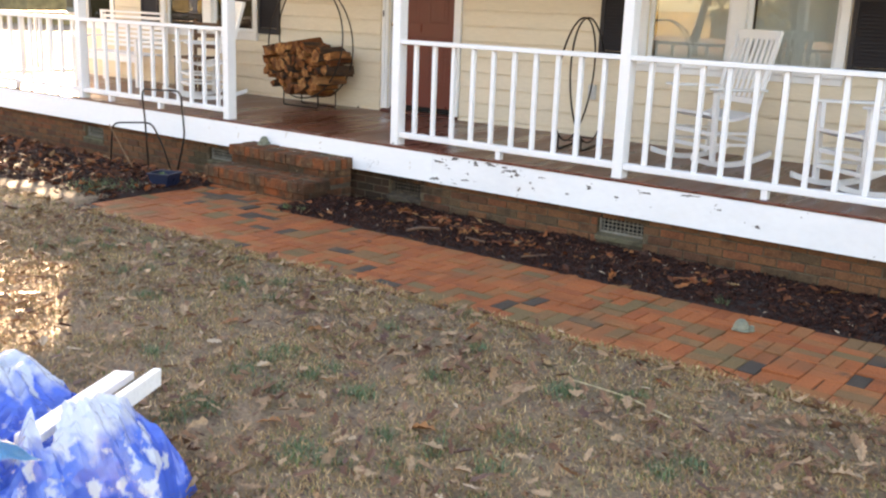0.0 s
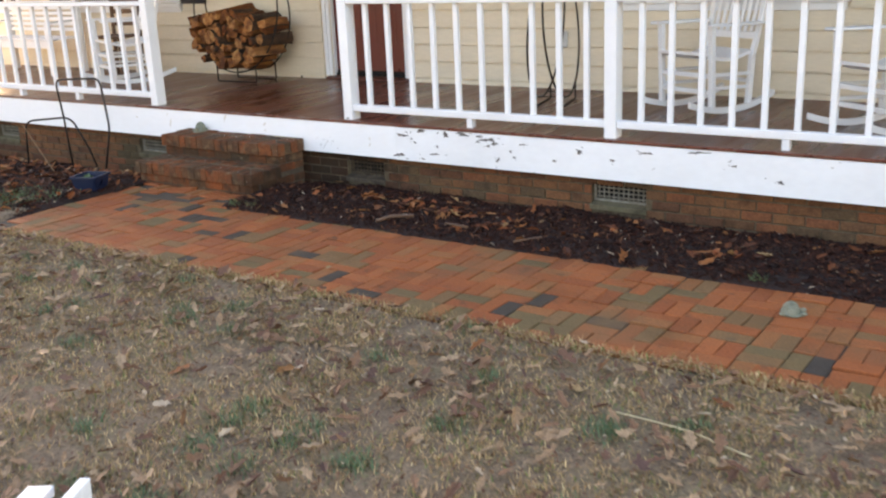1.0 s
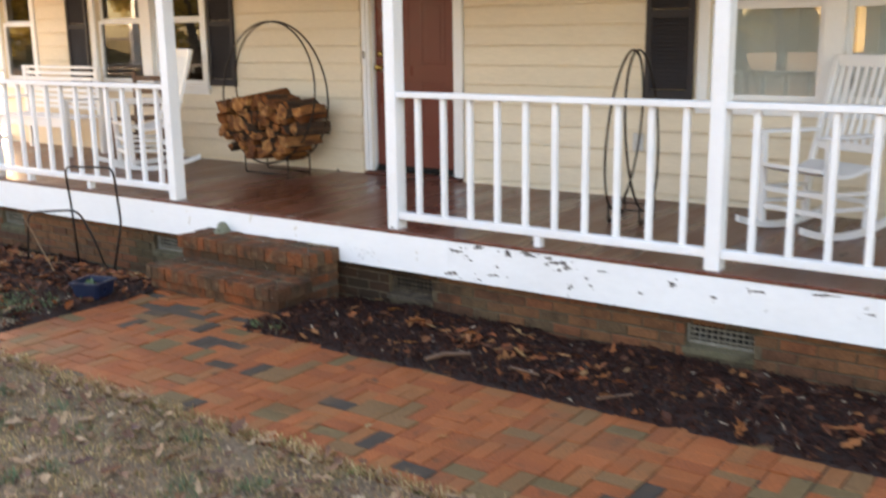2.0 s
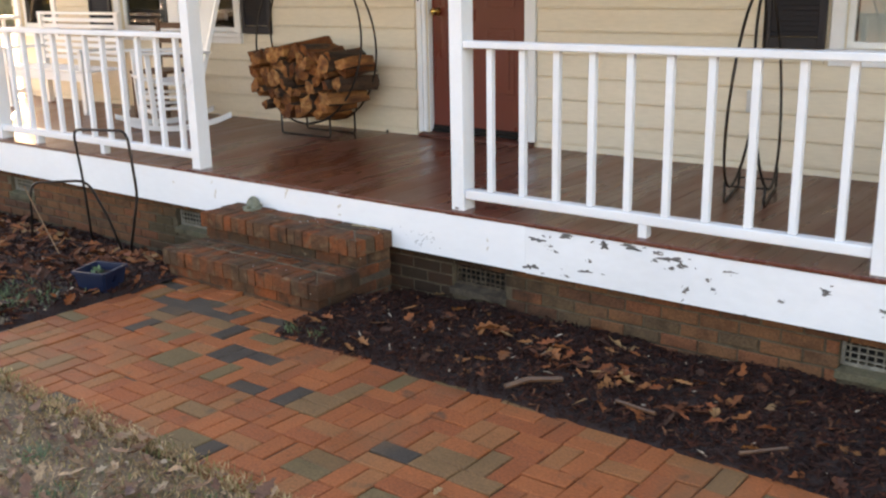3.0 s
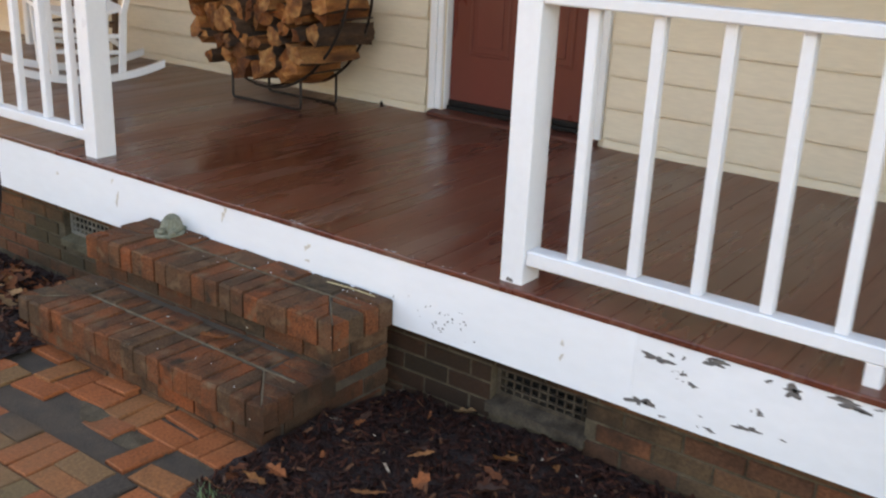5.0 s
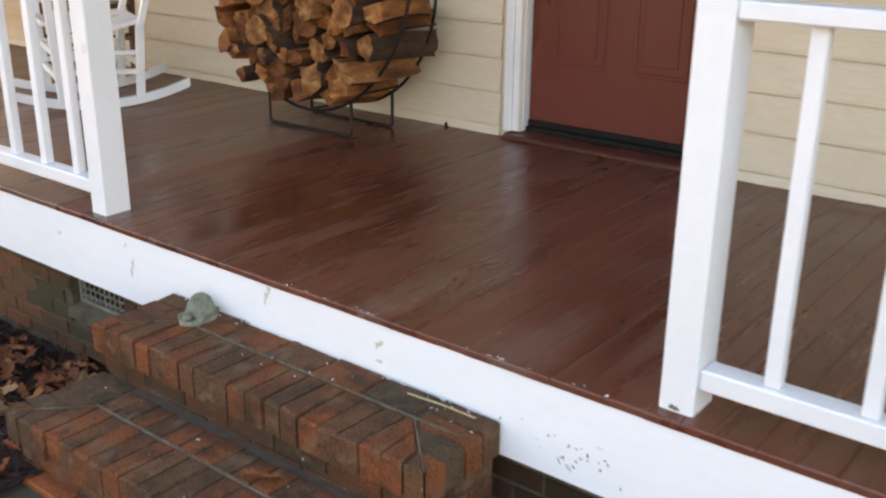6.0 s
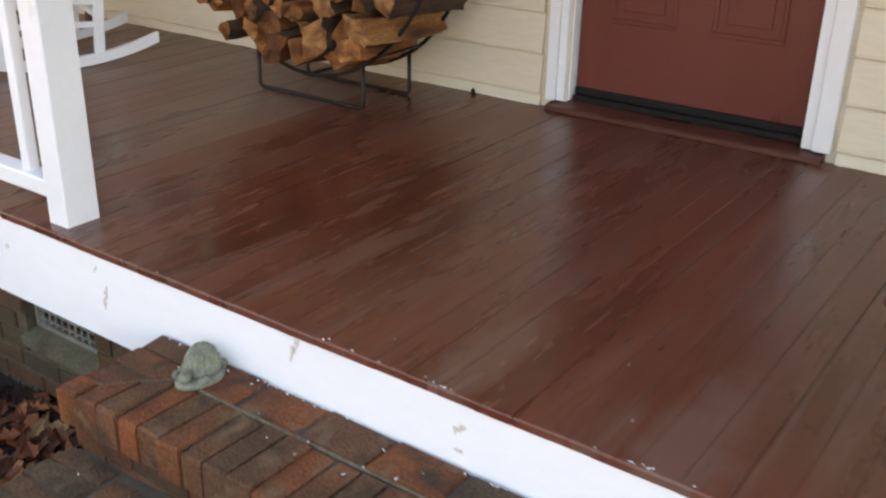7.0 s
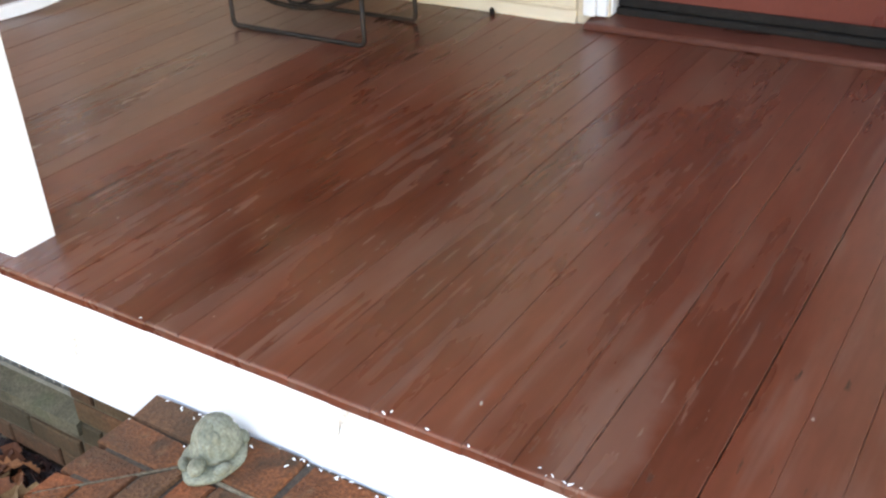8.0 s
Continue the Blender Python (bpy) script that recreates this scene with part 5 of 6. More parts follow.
# ---- trees far round the house ----
def tree(seed, h, at, evergreen=False, golden=False):
    tr = random.Random(seed)
    t = thing("tree", "tall %s tree at the edge of the yard" % ("golden-leaved autumn" if golden else "dark evergreen" if evergreen else "nearly bare brown oak"), "tree", at, group="yard trees")
    bm = B()
    n = 9
    trunk = [(0.25 * math.sin(k * 0.9 + seed), 0.2 * math.cos(k * 0.7 + seed), h * k / n * 0.92) for k in range(n + 1)]
    tube(bm, trunk, h * 0.022, 10, taper=[1.25 - 1.1 * k / n for k in range(n + 1)])
    tips = []
    for k in range(26):
        s = tr.uniform(0.28, 0.97)
        base = Vector(trunk[int(s * n)])
        a, rise = tr.uniform(0, 6.28), tr.uniform(0.15, 0.8)
        L = h * (0.32 * (1.1 - s) + 0.10)
        pts = [base]
        for q in range(1, 5):
            a += tr.uniform(-0.35, 0.35)
            pts.append(pts[-1] + Vector((math.cos(a), math.sin(a), rise + tr.uniform(-0.2, 0.2))) * L / 4)
            tips.append(pts[-1])
        tube(bm, pts, h * 0.006 * (1.3 - s), 5, taper=[1, 0.8, 0.55, 0.35, 0.15])
    part("trunk", bm, TRUNK, t)
    vs, fs = [], []
    for p in tips:
        for _ in range(60 if golden else 34 if evergreen else 16):
            c = p + Vector((tr.gauss(0, 0.5), tr.gauss(0, 0.5), tr.gauss(0, 0.42))) * h * 0.06
            u = Vector((tr.gauss(0, 1), tr.gauss(0, 1), tr.gauss(0, 1))).normalized()
            w = u.cross(Vector((tr.gauss(0, 1), tr.gauss(0, 1), 0.3))).normalized()
            s = tr.uniform(0.09, 0.20)
            i = len(vs)
            vs += [c - u * s, c + w * s * 0.5, c + u * s, c - w * s * 0.5]
            fs.append((i, i + 1, i + 2, i + 3))
    crown = loose("crown", vs, fs, GOLDEN if golden else FOLIAGE, t)
    crown["kind"] = "stuff"
    return t


first = tree(3, 13, (9, -24, 0))
second = tree(8, 11, (-6, -27, 0), True)
third = tree(21, 15, (-15, -22, 0))
for k, (x, y, r) in enumerate([(1, -31, 40), (17, -20, 80), (-24, -26, 120), (-33, -14, 200), (26, -30, 260), (-12, -38, 300), (6, -40, 20), (-40, -2, 10), (-45, 8, 77), (-20, -33, 150), (13, -36, 90)]):
    copy_thing((first, second, third)[k % 3], pose(x, y, 0, 0, 0, r))
fourth = tree(14, 8, (-30, -8, 0), golden=True)
for x, y, r in ((-34, -3, 60), (-27, -13, 130), (-36, -12, 220), (-22, -18, 300), (-13, -21, 20), (-18, -24, 170)):
    copy_thing(fourth, pose(x, y, 0, 0, 0, r))
# unseen tree, added only to shade the lawn between two sun patches
shade_caster = thing("tree", "unseen flat-crowned tree added beyond the porch to shade a strip of lawn", "tree", (-24.0, 17.2, 0), group="yard trees")
bm = B()
tube(bm, [(0, 0, 0), (0.1, 0.05, 2), (0, 0, 4.7)], 0.14, 9, taper=[1.2, 1, 0.5])
for k in range(9):
    tube(bm, [(0, 0, 4.3 + 0.05 * k), (-0.30 * (k % 4), -0.47 * (k % 4), 4.80), (-0.42 * (k % 5), -0.66 * (k % 5), 4.92)], 0.03, 5, taper=[1, 0.7, 0.3])
part("trunk", bm, TRUNK, shade_caster)
tw = random.Random(6)
vs, fs = [], []
for _ in range(2400):
    q, r = tw.uniform(-0.5, 4.2), tw.gauss(0, 0.32)
    c = Vector((-0.539 * q - 0.842 * r, -0.842 * q + 0.539 * r, 5.10 + tw.uniform(-0.14, 0.14)))
    u = Vector((tw.gauss(0, 1), tw.gauss(0, 1), tw.gauss(0, 1))).normalized()
    w = u.cross(Vector((tw.gauss(0, 1), tw.gauss(0, 1), 0.3))).normalized()
    i = len(vs)
    vs += [c - u * 0.13, c + w * 0.07, c + u * 0.13, c - w * 0.07]
    fs.append((i, i + 1, i + 2, i + 3))
loose("crown", vs, fs, FOLIAGE, shade_caster)["kind"] = "stuff"
bm = B()
n = 90
rw = random.Random(4)
lo, hi = [], []
for k in range(n):
    a = 2 * math.pi * k / n
    R = 62 + rw.uniform(-4, 4)
    gap = 0.35 if 120 < math.degrees(a) < 250 else 1.0
    lo.append(bm.verts.new((-4 + R * math.cos(a), R * math.sin(a), -0.3)))
    hi.append(bm.verts.new((-4 + R * math.cos(a), R * math.sin(a), gap * rw.uniform(3.5, 7.5))))
for k in range(n):
    bm.faces.new((lo[k], lo[(k + 1) % n], hi[(k + 1) % n], hi[k]))
solid("backdrop", bm, FIELD, "distant belt of brown winter woods", "woods", kind="structure")


# ---- loose litter ----
def oak_leaf(s, curl, lr):
    """Points and faces of a lobed leaf, folded on its rib and curled along it."""
    n = lr.choice((5, 6, 7))
    ln, wd, bend, fold = s * lr.uniform(1.1, 1.6), s * lr.uniform(0.45, 0.9), lr.uniform(-0.5, 1.0) * curl, lr.uniform(-0.1, 0.9)
    side, pts, fs = lr.uniform(-0.25, 0.25), [], []
    for k in range(n + 1):
        t = k / n
        w = wd * math.sin(math.pi * (0.06 + 0.88 * t ** 0.8)) * (1.12 if k % 2 else 0.55)
        x = ln * (2 * t - 1)
        y0 = side * ln * (t - 0.5) ** 2
        z = bend * ln * (2 * t - 1) ** 2 * 0.5
        for v, q in ((-1, lr.uniform(0.75, 1.15)), (0, 0), (1, lr.uniform(0.75, 1.15))):
            pts.append((x + abs(v) * lr.uniform(-0.12, 0.12) * ln, y0 + v * w * q, z + abs(v) * fold * w * q + lr.uniform(0, 0.05) * s))
    for k in range(n):
        a = 3 * k
        fs += [(a, a + 1, a + 4, a + 3), (a + 1, a + 2, a + 5, a + 4)]
    return pts, fs


def leaf_litter(name, spots, mat, label, lr):
    vs, fs = [], []
    for x, y, z, s in spots:
        i = len(vs)
        m = pose(x, y, z, lr.gauss(0, 20), lr.gauss(0, 20), lr.uniform(0, 360))
        pts, faces = oak_leaf(s, lr.uniform(0.1, 0.9), lr)
        vs += [tuple(m @ Vector(p)) for p in pts]
        fs += [tuple(i + k for k in f) for f in faces]
    ob = loose(name, vs, fs, mat)
    return tagged(ob, label, "leaf litter", kind="stuff")


lr = random.Random(5)
spots = []
while len(spots) < 9500:
    x, y = lr.uniform(-9.5, 2.2), lr.uniform(-0.5, 4.75)
    if noise.noise((x * 0.8, y * 0.8, 5)) > lr.uniform(-0.7, 0.4):
        spots.append((x, y, ground_z(x, y) + lr.uniform(0.02, 0.045), lr.choice((0.007, 0.009, 0.011, 0.013, 0.016, 0.020, 0.026, 0.034)) * lr.uniform(0.8, 1.2)))
for _ in range(1500):
    x, y = lr.uniform(-8.5, 1.5), lr.uniform(1.0, 4.68)
    if noise.noise((x * 0.9, y * 0.9, 17)) > lr.uniform(-0.6, 0.5):
        spots.append((x, y, ground_z(x, y) + lr.uniform(0.032, 0.048), lr.uniform(0.022, 0.040)))
leaf_litter("lawn_leaves", spots, LEAF_LAWN, "brown fallen oak leaves scattered over the lawn", lr)
spots = []
for _ in range(1100):
    x, y = lr.uniform(-12.5, -7.5), lr.uniform(5.0, 6.9)
    spots.append((x, y, bed_z(x, y) + lr.uniform(0.004, 0.04), lr.uniform(0.02, 0.05)))
for _ in range(420):
    x, y = lr.uniform(-6.15, 1.8), lr.uniform(5.9, 6.92)
    if lr.random() < 0.45 + 0.55 * (x < -3):
        spots.append((x, y, bed_z(x, y) + lr.uniform(0.004, 0.03), lr.uniform(0.016, 0.042)))
leaf_litter("bed_leaves", spots, LEAF, "curled brown oak leaves lying on dark mulch", lr)

for cx, cy, n in ((-4.75, 6.45, 34), (-4.35, 6.3, 40), (-3.95, 6.15, 30), (-5.1, 6.55, 16), (-2.4, 6.2, 14), (-8.1, 6.3, 60), (-8.5, 6.5, 50), (-7.9, 6.55, 40), (-7.95, 6.76, 45), (-8.25, 6.78, 45), (-8.6, 6.75, 30)):
    clump = []
    for _ in range(n):
        x, y = cx + lr.gauss(0, 0.10), min(6.9, cy + lr.gauss(0, 0.06))
        if lr.random() < 0.65:
            clump.append((x, y, bed_z(x, y) + lr.uniform(0.01, 0.04), lr.uniform(0.018, 0.038)))
    leaf_litter("leaf_clump", clump, LEAF_RUST, "clump of rusty orange oak leaves on the mulch", lr)

# leaves that stand out
for x, y, z, s in ((-2.37, 6.06, 0.05, 0.06), (-2.10, 6.25, 0.06, 0.055), (-2.45, 6.2, 0.05, 0.05), (-2.85, 5.95, 0.03, 0.05), (-4.4, 5.05, 0.008, 0.035), (-4.02, 5.15, 0.008, 0.032), (-1.62, 6.2, 0.04, 0.05),
                   (-2.92, 4.4, 0.02, 0.05), (-2.3, 4.2, 0.02, 0.055), (-3.35, 3.15, 0.02, 0.05), (-2.25, 3.1, 0.02, 0.06), (-4.0, 3.5, 0.02, 0.05), (-3.55, 3.75, 0.02, 0.05), (-1.7, 4.35, 0.02, 0.05), (-1.55, 3.85, 0.02, 0.045), (-5.0, 4.0, 0.02, 0.05), (-2.8, 2.7, 0.02, 0.05),
                   (-4.7, 6.35, 0.06, 0.06), (-4.4, 6.3, 0.06, 0.055), (-4.9, 6.2, 0.06, 0.05), (-4.05, 6.4, 0.06, 0.055), (-5.2, 6.5, 0.05, 0.055), (-3.7, 6.2, 0.05, 0.05), (-8.0, 6.25, 0.06, 0.07), (-8.2, 6.4, 0.06, 0.07), (-7.95, 6.5, 0.06, 0.06), (-8.5, 6.35, 0.06, 0.07), (-8.3, 6.1, 0.06, 0.06),
                   (-6.66, 6.46, 0.20, 0.035), (-6.70, 6.44, 0.205, 0.03)):
    bm = B()
    pts, faces = oak_leaf(s * 0.8, lr.uniform(0.2, 0.8), lr)
    ring = [bm.verts.new(p) for p in pts]
    for f in faces:
        bm.faces.new([ring[k] for k in f])
    ob = solid("fallen_leaf", bm, LEAF_ONE, "curled tan-brown fallen oak leaf", "leaf", "fallen leaves")
    if x < -7.5:
        z = bed_z(x, y) + 0.03
    ob.matrix_basis = pose(x, y, z, lr.gauss(0, 8), lr.gauss(0, 8), lr.uniform(0, 360))


def shreds(name, count, area, height, size, mat, label, category, lr, tilt=25):
    """Thin chips lying about."""
    vs, fs = [], []
    x0, x1, y0, y1 = area
    for _ in range(count):
        x, y = lr.uniform(x0, x1), lr.uniform(y0, y1)
        L, w = lr.uniform(*size), lr.uniform(0.002, 0.0075)
        m = pose(x, y, height(x, y) + lr.uniform(0.0, 0.014), lr.gauss(0, tilt), lr.gauss(0, tilt), lr.uniform(0, 360))
        i = len(vs)
        for p in ((-L, -w, 0), (L, -w * 0.6, 0), (L * 0.9, w, 0.002), (-L, w * 0.7, 0), (0, 0, w * 1.2)):
            vs.append(tuple(m @ Vector(p)))
        fs += [(i, i + 1, i + 4), (i + 1, i + 2, i + 4), (i + 2, i + 3, i + 4), (i + 3, i, i + 4)]
    return tagged(loose(name, vs, fs, mat), label, category, kind="stuff")


shreds("mulch_chips", 30000, (-6.18, 2.0, 5.88, 6.95), bed_z, (0.007, 0.030), CHIP, "dark shredded bark chips covering the bed", "mulch", lr)
shreds("mulch_chips", 16000, (-11.8, -7.46, 4.95, 6.95), bed_z, (0.007, 0.032), CHIP, "dark shredded bark chips covering the bed", "mulch", lr)


def blades(name, spots, mat, label, category, lr, long=(0.02, 0.055), lean=0.9):
    """Single thin blades of grass."""
    vs, fs = [], []
    for x, y, z in spots:
        a, L = lr.uniform(0, 6.283), lr.uniform(*long)
        w = lr.uniform(0.0014, 0.0032)
        t = lr.uniform(0.25, lean)
        dx, dy = math.cos(a), math.sin(a)
        i = len(vs)
        hx, hz = L * math.sin(t * 1.5), L * math.cos(t * 1.5)
        vs += [(x - dy * w, y + dx * w, z), (x + dy * w, y - dx * w, z), (x + dx * hx * 0.5 + dy * w * 0.8, y + dy * hx * 0.5 - dx * w * 0.8, z + hz * 0.62),
               (x + dx * hx * 0.5 - dy * w * 0.8, y + dy * hx * 0.5 + dx * w * 0.8, z + hz * 0.62), (x + dx * hx, y + dy * hx, z + hz)]
        fs += [(i, i + 1, i + 2, i + 3), (i + 3, i + 2, i + 4)]
    return tagged(loose(name, vs, fs, mat), label, category, kind="stuff")


spots = []
while len(spots) < 235000:
    x, y = lr.uniform(-9.0, 2.6), lr.uniform(-0.2, 4.80)
    if x < -7.4 and y > 4.7:
        continue
    if noise.noise((x * 2.2, y * 2.2, 15)) + 0.7 * noise.noise((x * 9, y * 9, 1)) > lr.uniform(-0.55, 0.45):
        spots.append((x, y, ground_z(x, y) - 0.002))
for _ in range(9000):
    x = lr.uniform(-7.2, 1.2)
    y = 4.66 + 0.05 * noise.noise((x * 2.3, 0, 7)) + lr.gauss(0, 0.035) + 0.02 * noise.noise((x * 11, 2, 3))
    spots.append((x, y, 0.0))
blades("lawn_grass", spots, GRASS, "short dormant tan and olive lawn grass", "grass", lr, (0.015, 0.042))
shreds("lawn_litter", 14000, (-7.5, 1.6, 1.2, 4.72), lambda x, y: ground_z(x, y) + 0.012, (0.004, 0.016), LEAF_LAWN, "crumbled brown leaf litter among the grass", "leaf litter", lr, 30)
spots = []
while len(spots) < 60000:
    x, y = lr.uniform(-17, 7), lr.uniform(-7, 5.2)
    if (-9 < x < 2.6 and y > -0.2) or (x > -9 and y > 4.6):
        continue
    spots.append((x, y, ground_z(x, y) - 0.002))
blades("lawn_grass", spots, GRASS, "short dormant tan and olive lawn grass", "grass", lr, (0.03, 0.07))

wg = random.Random(12)
weed_spots = [(wg.uniform(-3.6, -0.4), wg.uniform(2.0, 3.5)) for _ in range(26)] + [(wg.uniform(-6.5, -1.0), wg.uniform(3.4, 4.5)) for _ in range(14)] + [(-2.35, 2.95), (-2.1, 2.8), (-1.9, 3.3), (-2.75, 3.2), (-3.1, 3.0), (-1.4, 2.6), (-2.6, 3.65), (-3.9, 2.9), (-4.8, 3.5), (-5.9, 4.3), (-3.3, 4.1), (-1.75, 4.1), (-2.0, 3.9), (-1.2, 3.6), (-5.0, 4.45), (-3.1, 4.62), (-6.08, 5.93), (-2.05, 5.92), (-5.92, 5.95), (-7.85, 5.3), (-7.9, 5.15), (-8.1, 5.25), (-7.75, 5.4), (-8.0, 5.4)]
for x, y in weed_spots:
    n = 100 if y < 5 else (35 if x > -7 else 160)
    sp = 0.045 if y < 5 else (0.025 if x > -7 else 0.10)
    sub = [(x + lr.gauss(0, sp), y + lr.gauss(0, sp), (ground_z(x, y) if y < 4.7 else bed_z(x, y)) - 0.002) for _ in range(n)]
    ob = blades("weed", sub, WEED, "small tuft of green weeds in the grass", "weed", lr, (0.03, 0.07))
    tagged(ob, group="weeds")

bm = B()
tube(bm, [(-2.07, 4.06, 0.025), (-1.9, 4.05, 0.03), (-1.72, 4.04, 0.028), (-1.56, 3.99, 0.024), (-1.47, 3.97, 0.02)], 0.0042, 6)
solid("dry_stem", bm, STRAW, "long pale dry stem lying on the lawn", "twig")
for pts, r in (([(-4.68, 5.90, 0.06), (-4.62, 6.0, 0.075), (-4.5, 6.1, 0.07)], 0.013), ([(-4.2, 6.05, 0.06), (-4.0, 6.02, 0.065)], 0.009), ([(-3.6, 5.93, 0.04), (-3.45, 6.04, 0.06)], 0.008)):
    bm = B()
    tube(bm, pts, r, 6)
    solid("stick", bm, BROWN_WOOD, "short weathered brown stick on the mulch", "stick", "sticks on the mulch")


# ---- pieces of floor, walk and wall ----
def deck_board(paint):
    bm = B()
    w, c, t = 0.0450, 0.0014, 0.026
    prof = [(-w, -t), (w, -t), (w, -c), (w - c, 0), (-w + c, 0), (-w, -c)]
    secs = []
    for y, dz, low in ((DECK_F, -0.005, -0.0215), (DECK_F + 0.002, -0.0015, -0.0215), (DECK_F + 0.006, 0.0, -0.0215), (DECK_F + 0.0445, 0.0, -0.0215), (DECK_F + 0.0455, 0.0, -t), (7.5, 0.0, -t), (DECK_B - 0.012, 0.0, -t)):
        z = deck_z(y)
        secs.append([bm.verts.new((x, y, z + (pz + dz if pz > -0.02 else low))) for x, pz in prof])
    for a, b in zip(secs, secs[1:]):
        for k in range(6):
            bm.faces.new((a[k], a[(k + 1) % 6], b[(k + 1) % 6], b[k]))
    bm.faces.new(secs[0][::-1]), bm.faces.new(secs[-1])
    return mesh_of("deck_board", bm, paint)


# boards left of x = -8.30 get the older paint with its coloured-in sheen
fresh, faded = deck_board(DECK), deck_board(DECK_OLD_SHEEN)
x = X0 + 0.045
while x < X1 - 0.04:
    shared("deck_board", faded if x < -8.30 else fresh, floor, pose(x + rng.gauss(0, 0.0005), rng.uniform(-0.0025, 0.0), rng.uniform(-0.0008, 0.0008)))
    x += 0.0905


def brick_mesh(name, l, w, h, mat, e=0.005):
    """A brick with its upper edges eased; top at z = 0."""
    bm = B()
    lo = [bm.verts.new((sx * l / 2, sy * w / 2, -h)) for sx, sy in ((-1, -1), (1, -1), (1, 1), (-1, 1))]
    mi = [bm.verts.new((sx * l / 2, sy * w / 2, -e)) for sx, sy in ((-1, -1), (1, -1), (1, 1), (-1, 1))]
    hi = [bm.verts.new((sx * (l / 2 - e), sy * (w / 2 - e), 0)) for sx, sy in ((-1, -1), (1, -1), (1, 1), (-1, 1))]
    for a, b in ((lo, mi), (mi, hi)):
        for k in range(4):
            bm.faces.new((a[k], a[(k + 1) % 4], b[(k + 1) % 4], b[k]))
    bm.faces.new(hi)
    return mesh_of(name, bm, mat)


def joined(name, me, poses, mat, parent):
    vs, fs = [], []
    base = [v.co.copy() for v in me.vertices]
    polys = [tuple(p.vertices) for p in me.polygons]
    for m in poses:
        i = len(vs)
        vs += [tuple(m @ c) for c in base]
        fs += [tuple(i + k for k in p) for p in polys]
    ob = loose(name, vs, fs, mat, parent)
    ob["kind"] = "stuff"
    return ob


walkway = thing("pavement", "uneven orange-red brick garden walk with dark and mossy bricks", "brick walk", kind="structure")
bm = B()
box(bm, -7.5, 1.3, 4.66, 5.86, -0.07, -0.011)
box(bm, -7.58, -6.1, 5.861, 6.24, -0.07, -0.011)
part("sand_bed", bm, SAND, walkway, "dark sand in the joints")
paver = brick_mesh("brick", 0.197, 0.096, 0.045, PAVER, 0.004)
near, far = [], []
wr = random.Random(9)
C = 0.2015
for i in range(43):
    for j in range(6):
        x, y = -7.46 + C * (i + 0.5), 4.655 + C * (j + 0.5)
        if i == 0 and j < 1:
            continue
        turn = (i + j) % 2 if wr.random() > 0.16 else wr.randint(0, 1)
        for s in (-1, 1):
            dx, dy = (0, s * C / 4) if turn else (s * C / 4, 0)
            tilt = 0.9
            m = pose(x + dx + wr.gauss(0, 0.0022), y + dy + wr.gauss(0, 0.0022), wr.gauss(0, 0.0022), wr.gauss(0, tilt), wr.gauss(0, tilt * 0.7), (0 if turn else 90) + wr.gauss(0, 0.9))
            (near if x < -3.05 else far).append(m)
# uneven bricks bedded in smeared mortar before the steps, some missing
for i in range(7):
    for j in range(2):
        for q in (-1, 1):
            if wr.random() < 0.16:
                continue
            x, y, turn = -7.36 + 0.206 * i, 5.974 + 0.2 * j, (i + j) % 2
            near.insert(0, pose(x + (0 if turn else q * 0.052) + wr.gauss(0, 0.006), y + (q * 0.051 if turn else 0) + wr.gauss(0, 0.004), wr.uniform(-0.002, 0.008), wr.gauss(0, 2.0), wr.gauss(0, 2.2), (0 if turn else 90) + wr.gauss(0, 3)))
for m in near[:300]:
    shared("brick", paver, walkway, m)
joined("brick_rest", paver, far + near[300:], PAVER_FAR, walkway)
edge_brick = brick_mesh("edging_brick", 0.195, 0.055, 0.06, PAVER, 0.004)
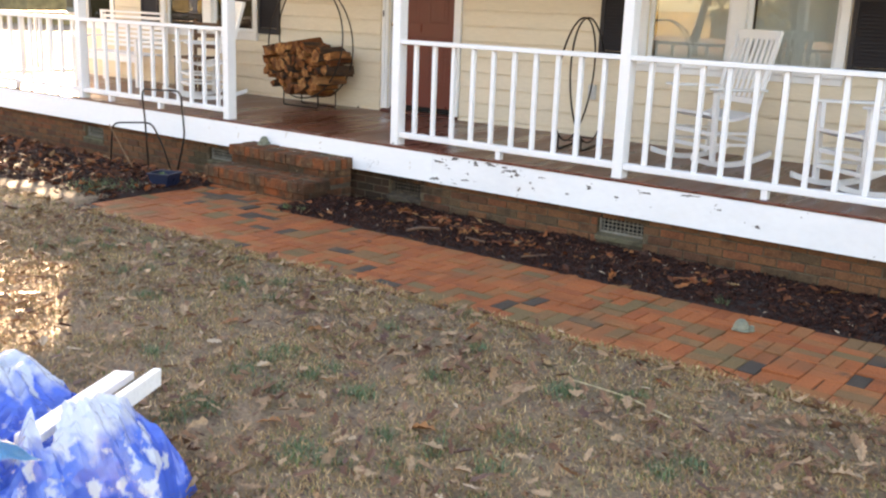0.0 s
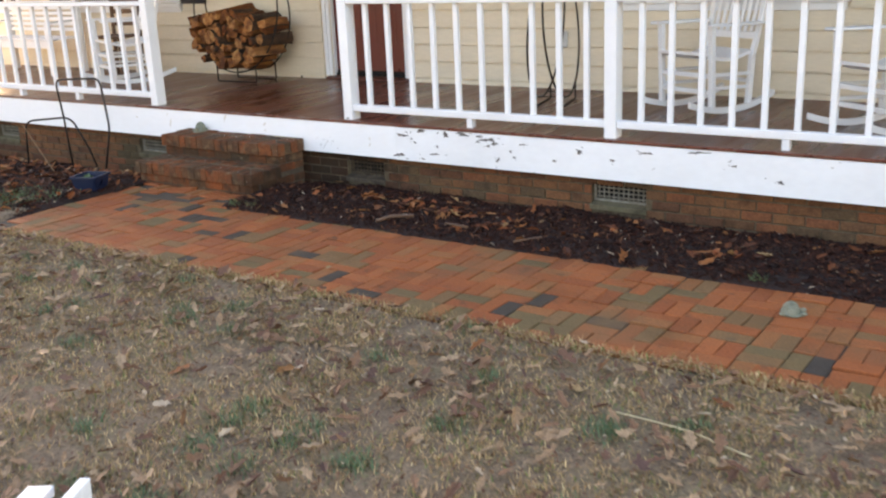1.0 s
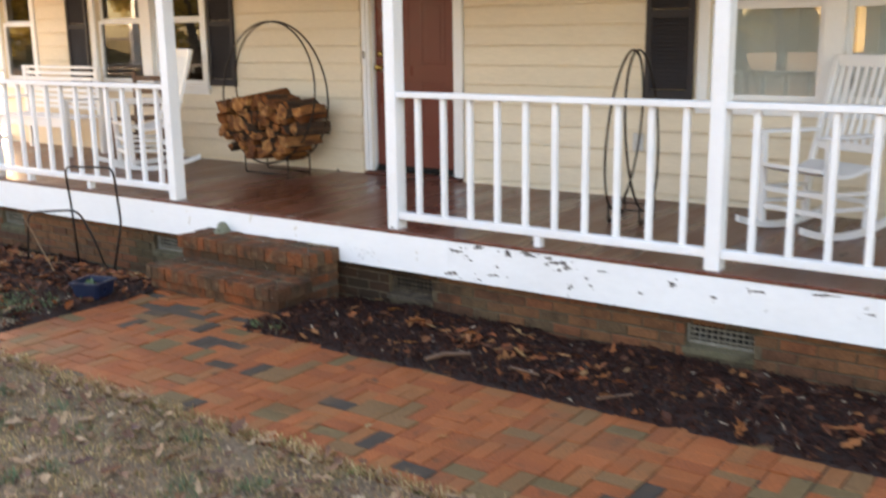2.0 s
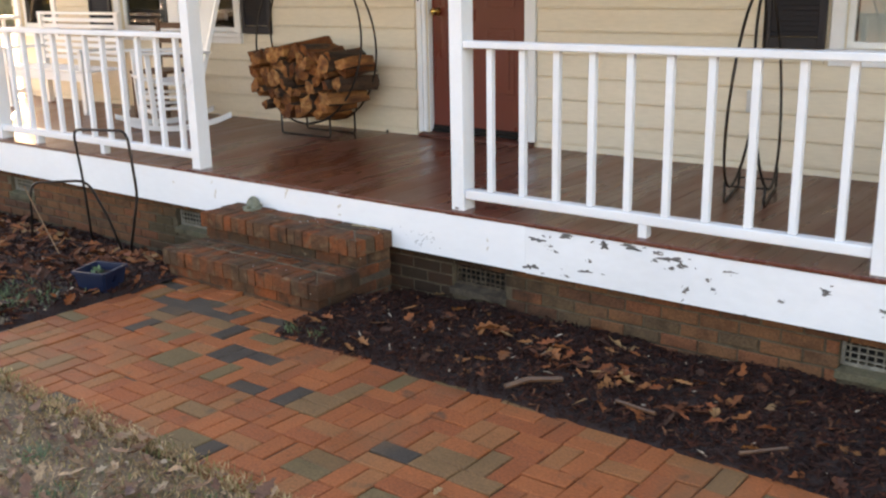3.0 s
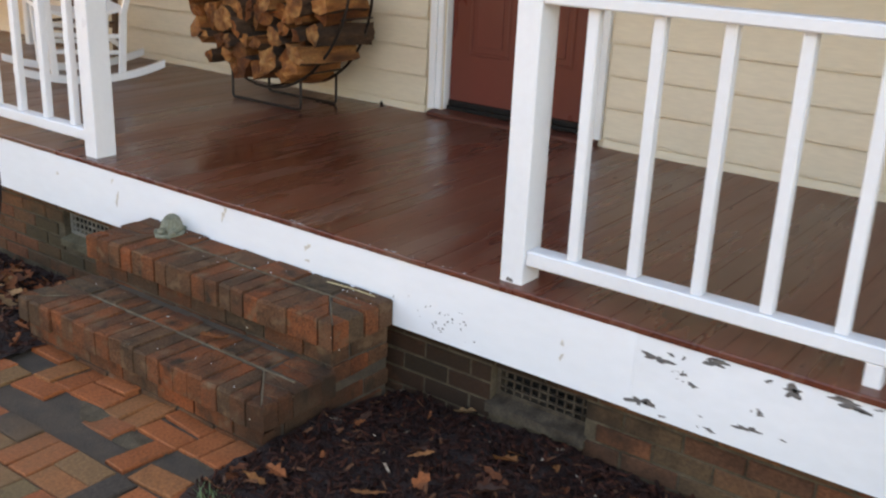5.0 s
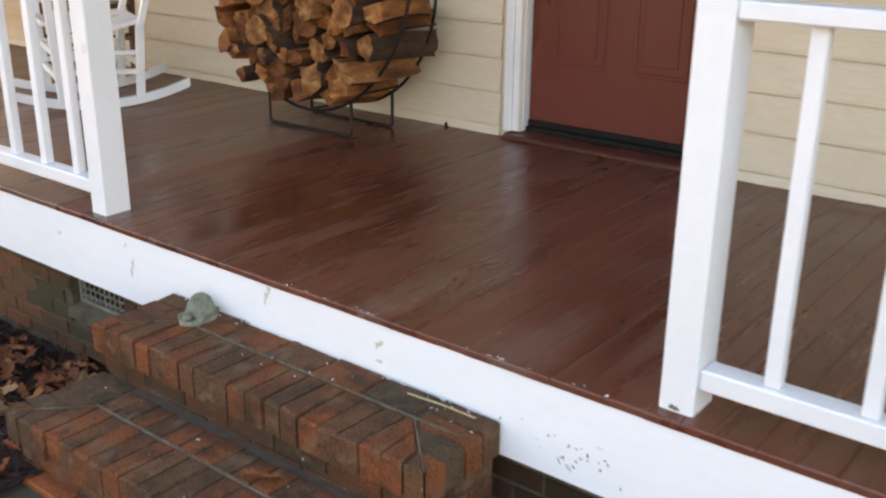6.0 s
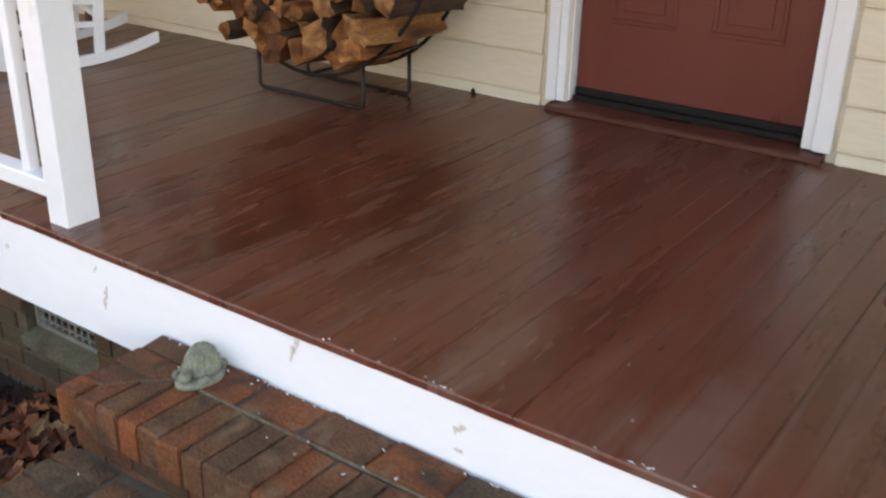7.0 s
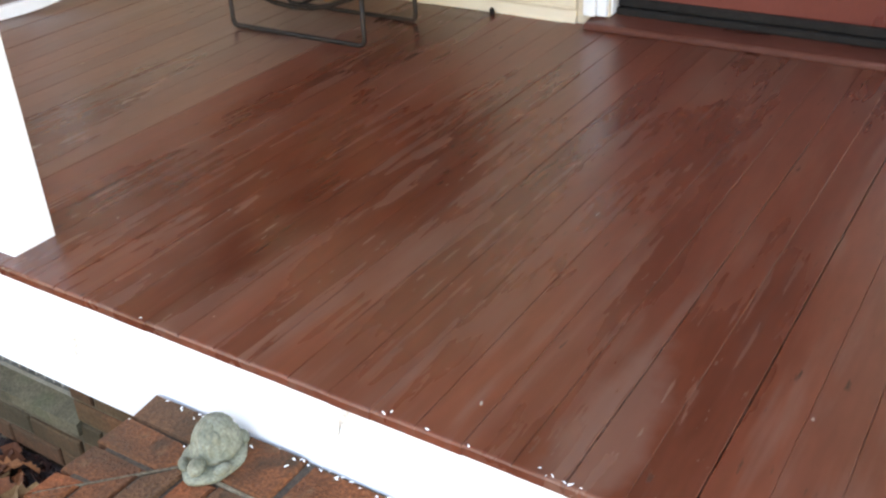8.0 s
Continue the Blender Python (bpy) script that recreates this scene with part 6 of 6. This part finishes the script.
for k in range(18):
    shared("edging_brick", edge_brick, walkway, pose(-5.98 + 0.2 * k, 5.888 + wr.gauss(0, 0.004), -0.004 + wr.gauss(0, 0.003), wr.gauss(6, 3), wr.gauss(0, 1.5), wr.gauss(0, 1.5)))
bm = B()
for x, y, w, d in ((-7.15, 6.13, 0.13, 0.05), (-6.85, 6.07, 0.10, 0.07), (-6.58, 6.02, 0.16, 0.05), (-6.30, 6.12, 0.09, 0.06), (-7.4, 6.05, 0.09, 0.04)):
    c = bm.verts.new((x, y, -0.001))
    ring = [bm.verts.new((x + w * wr.uniform(0.7, 1.2) * math.cos(a), y + d * wr.uniform(0.7, 1.2) * math.sin(a), -0.006)) for a in [2 * math.pi * k / 12 for k in range(12)]]
    for k in range(12):
        bm.faces.new((c, ring[k], ring[(k + 1) % 12]))
part("mortar_patch", bm, MORTAR, walkway, "smeared grey mortar beside the step")

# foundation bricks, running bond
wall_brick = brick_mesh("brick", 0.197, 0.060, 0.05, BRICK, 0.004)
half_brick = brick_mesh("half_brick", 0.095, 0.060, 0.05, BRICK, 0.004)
near, far, halves = [], [], []
for row in range(6):
    z = 0.232 - 0.0705 * row
    x = X0 + (0.1 if row % 2 else 0.0)
    while x < X1 - 0.2:
        a, b = x, x + 0.197
        hit = [v for v in VENTS if VZ0 - 0.075 < z < VZ1 + 0.0 and a < v[1] + 0.005 and b > v[0] - 0.005]
        if not hit:
            m = pose(x + 0.0985, BRICK_Y + wr.gauss(0, 0.0012), z + wr.gauss(0, 0.001), 90, 0, wr.gauss(0, 0.3))
            (near if -8.8 < x < 0.3 and not (SX0 + 0.05 < a and b < SX1 - 0.05) else far).append(m)
        else:
            v = hit[0]
            for p, q in ((a, min(b, v[0])), (max(a, v[1]), b)):
                if q - p > 0.05:
                    halves.append(pose((p + q) / 2, BRICK_Y, z, 90, 0, 0) @ Matrix.Diagonal(((q - p - 0.006) / 0.095, 1, 1, 1)))
        x += 0.2065
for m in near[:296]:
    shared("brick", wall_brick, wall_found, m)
for m in halves:
    shared("half_brick", half_brick, wall_found, m)
joined("brick_rest", wall_brick, far + near[296:], BRICK_FAR, wall_found)
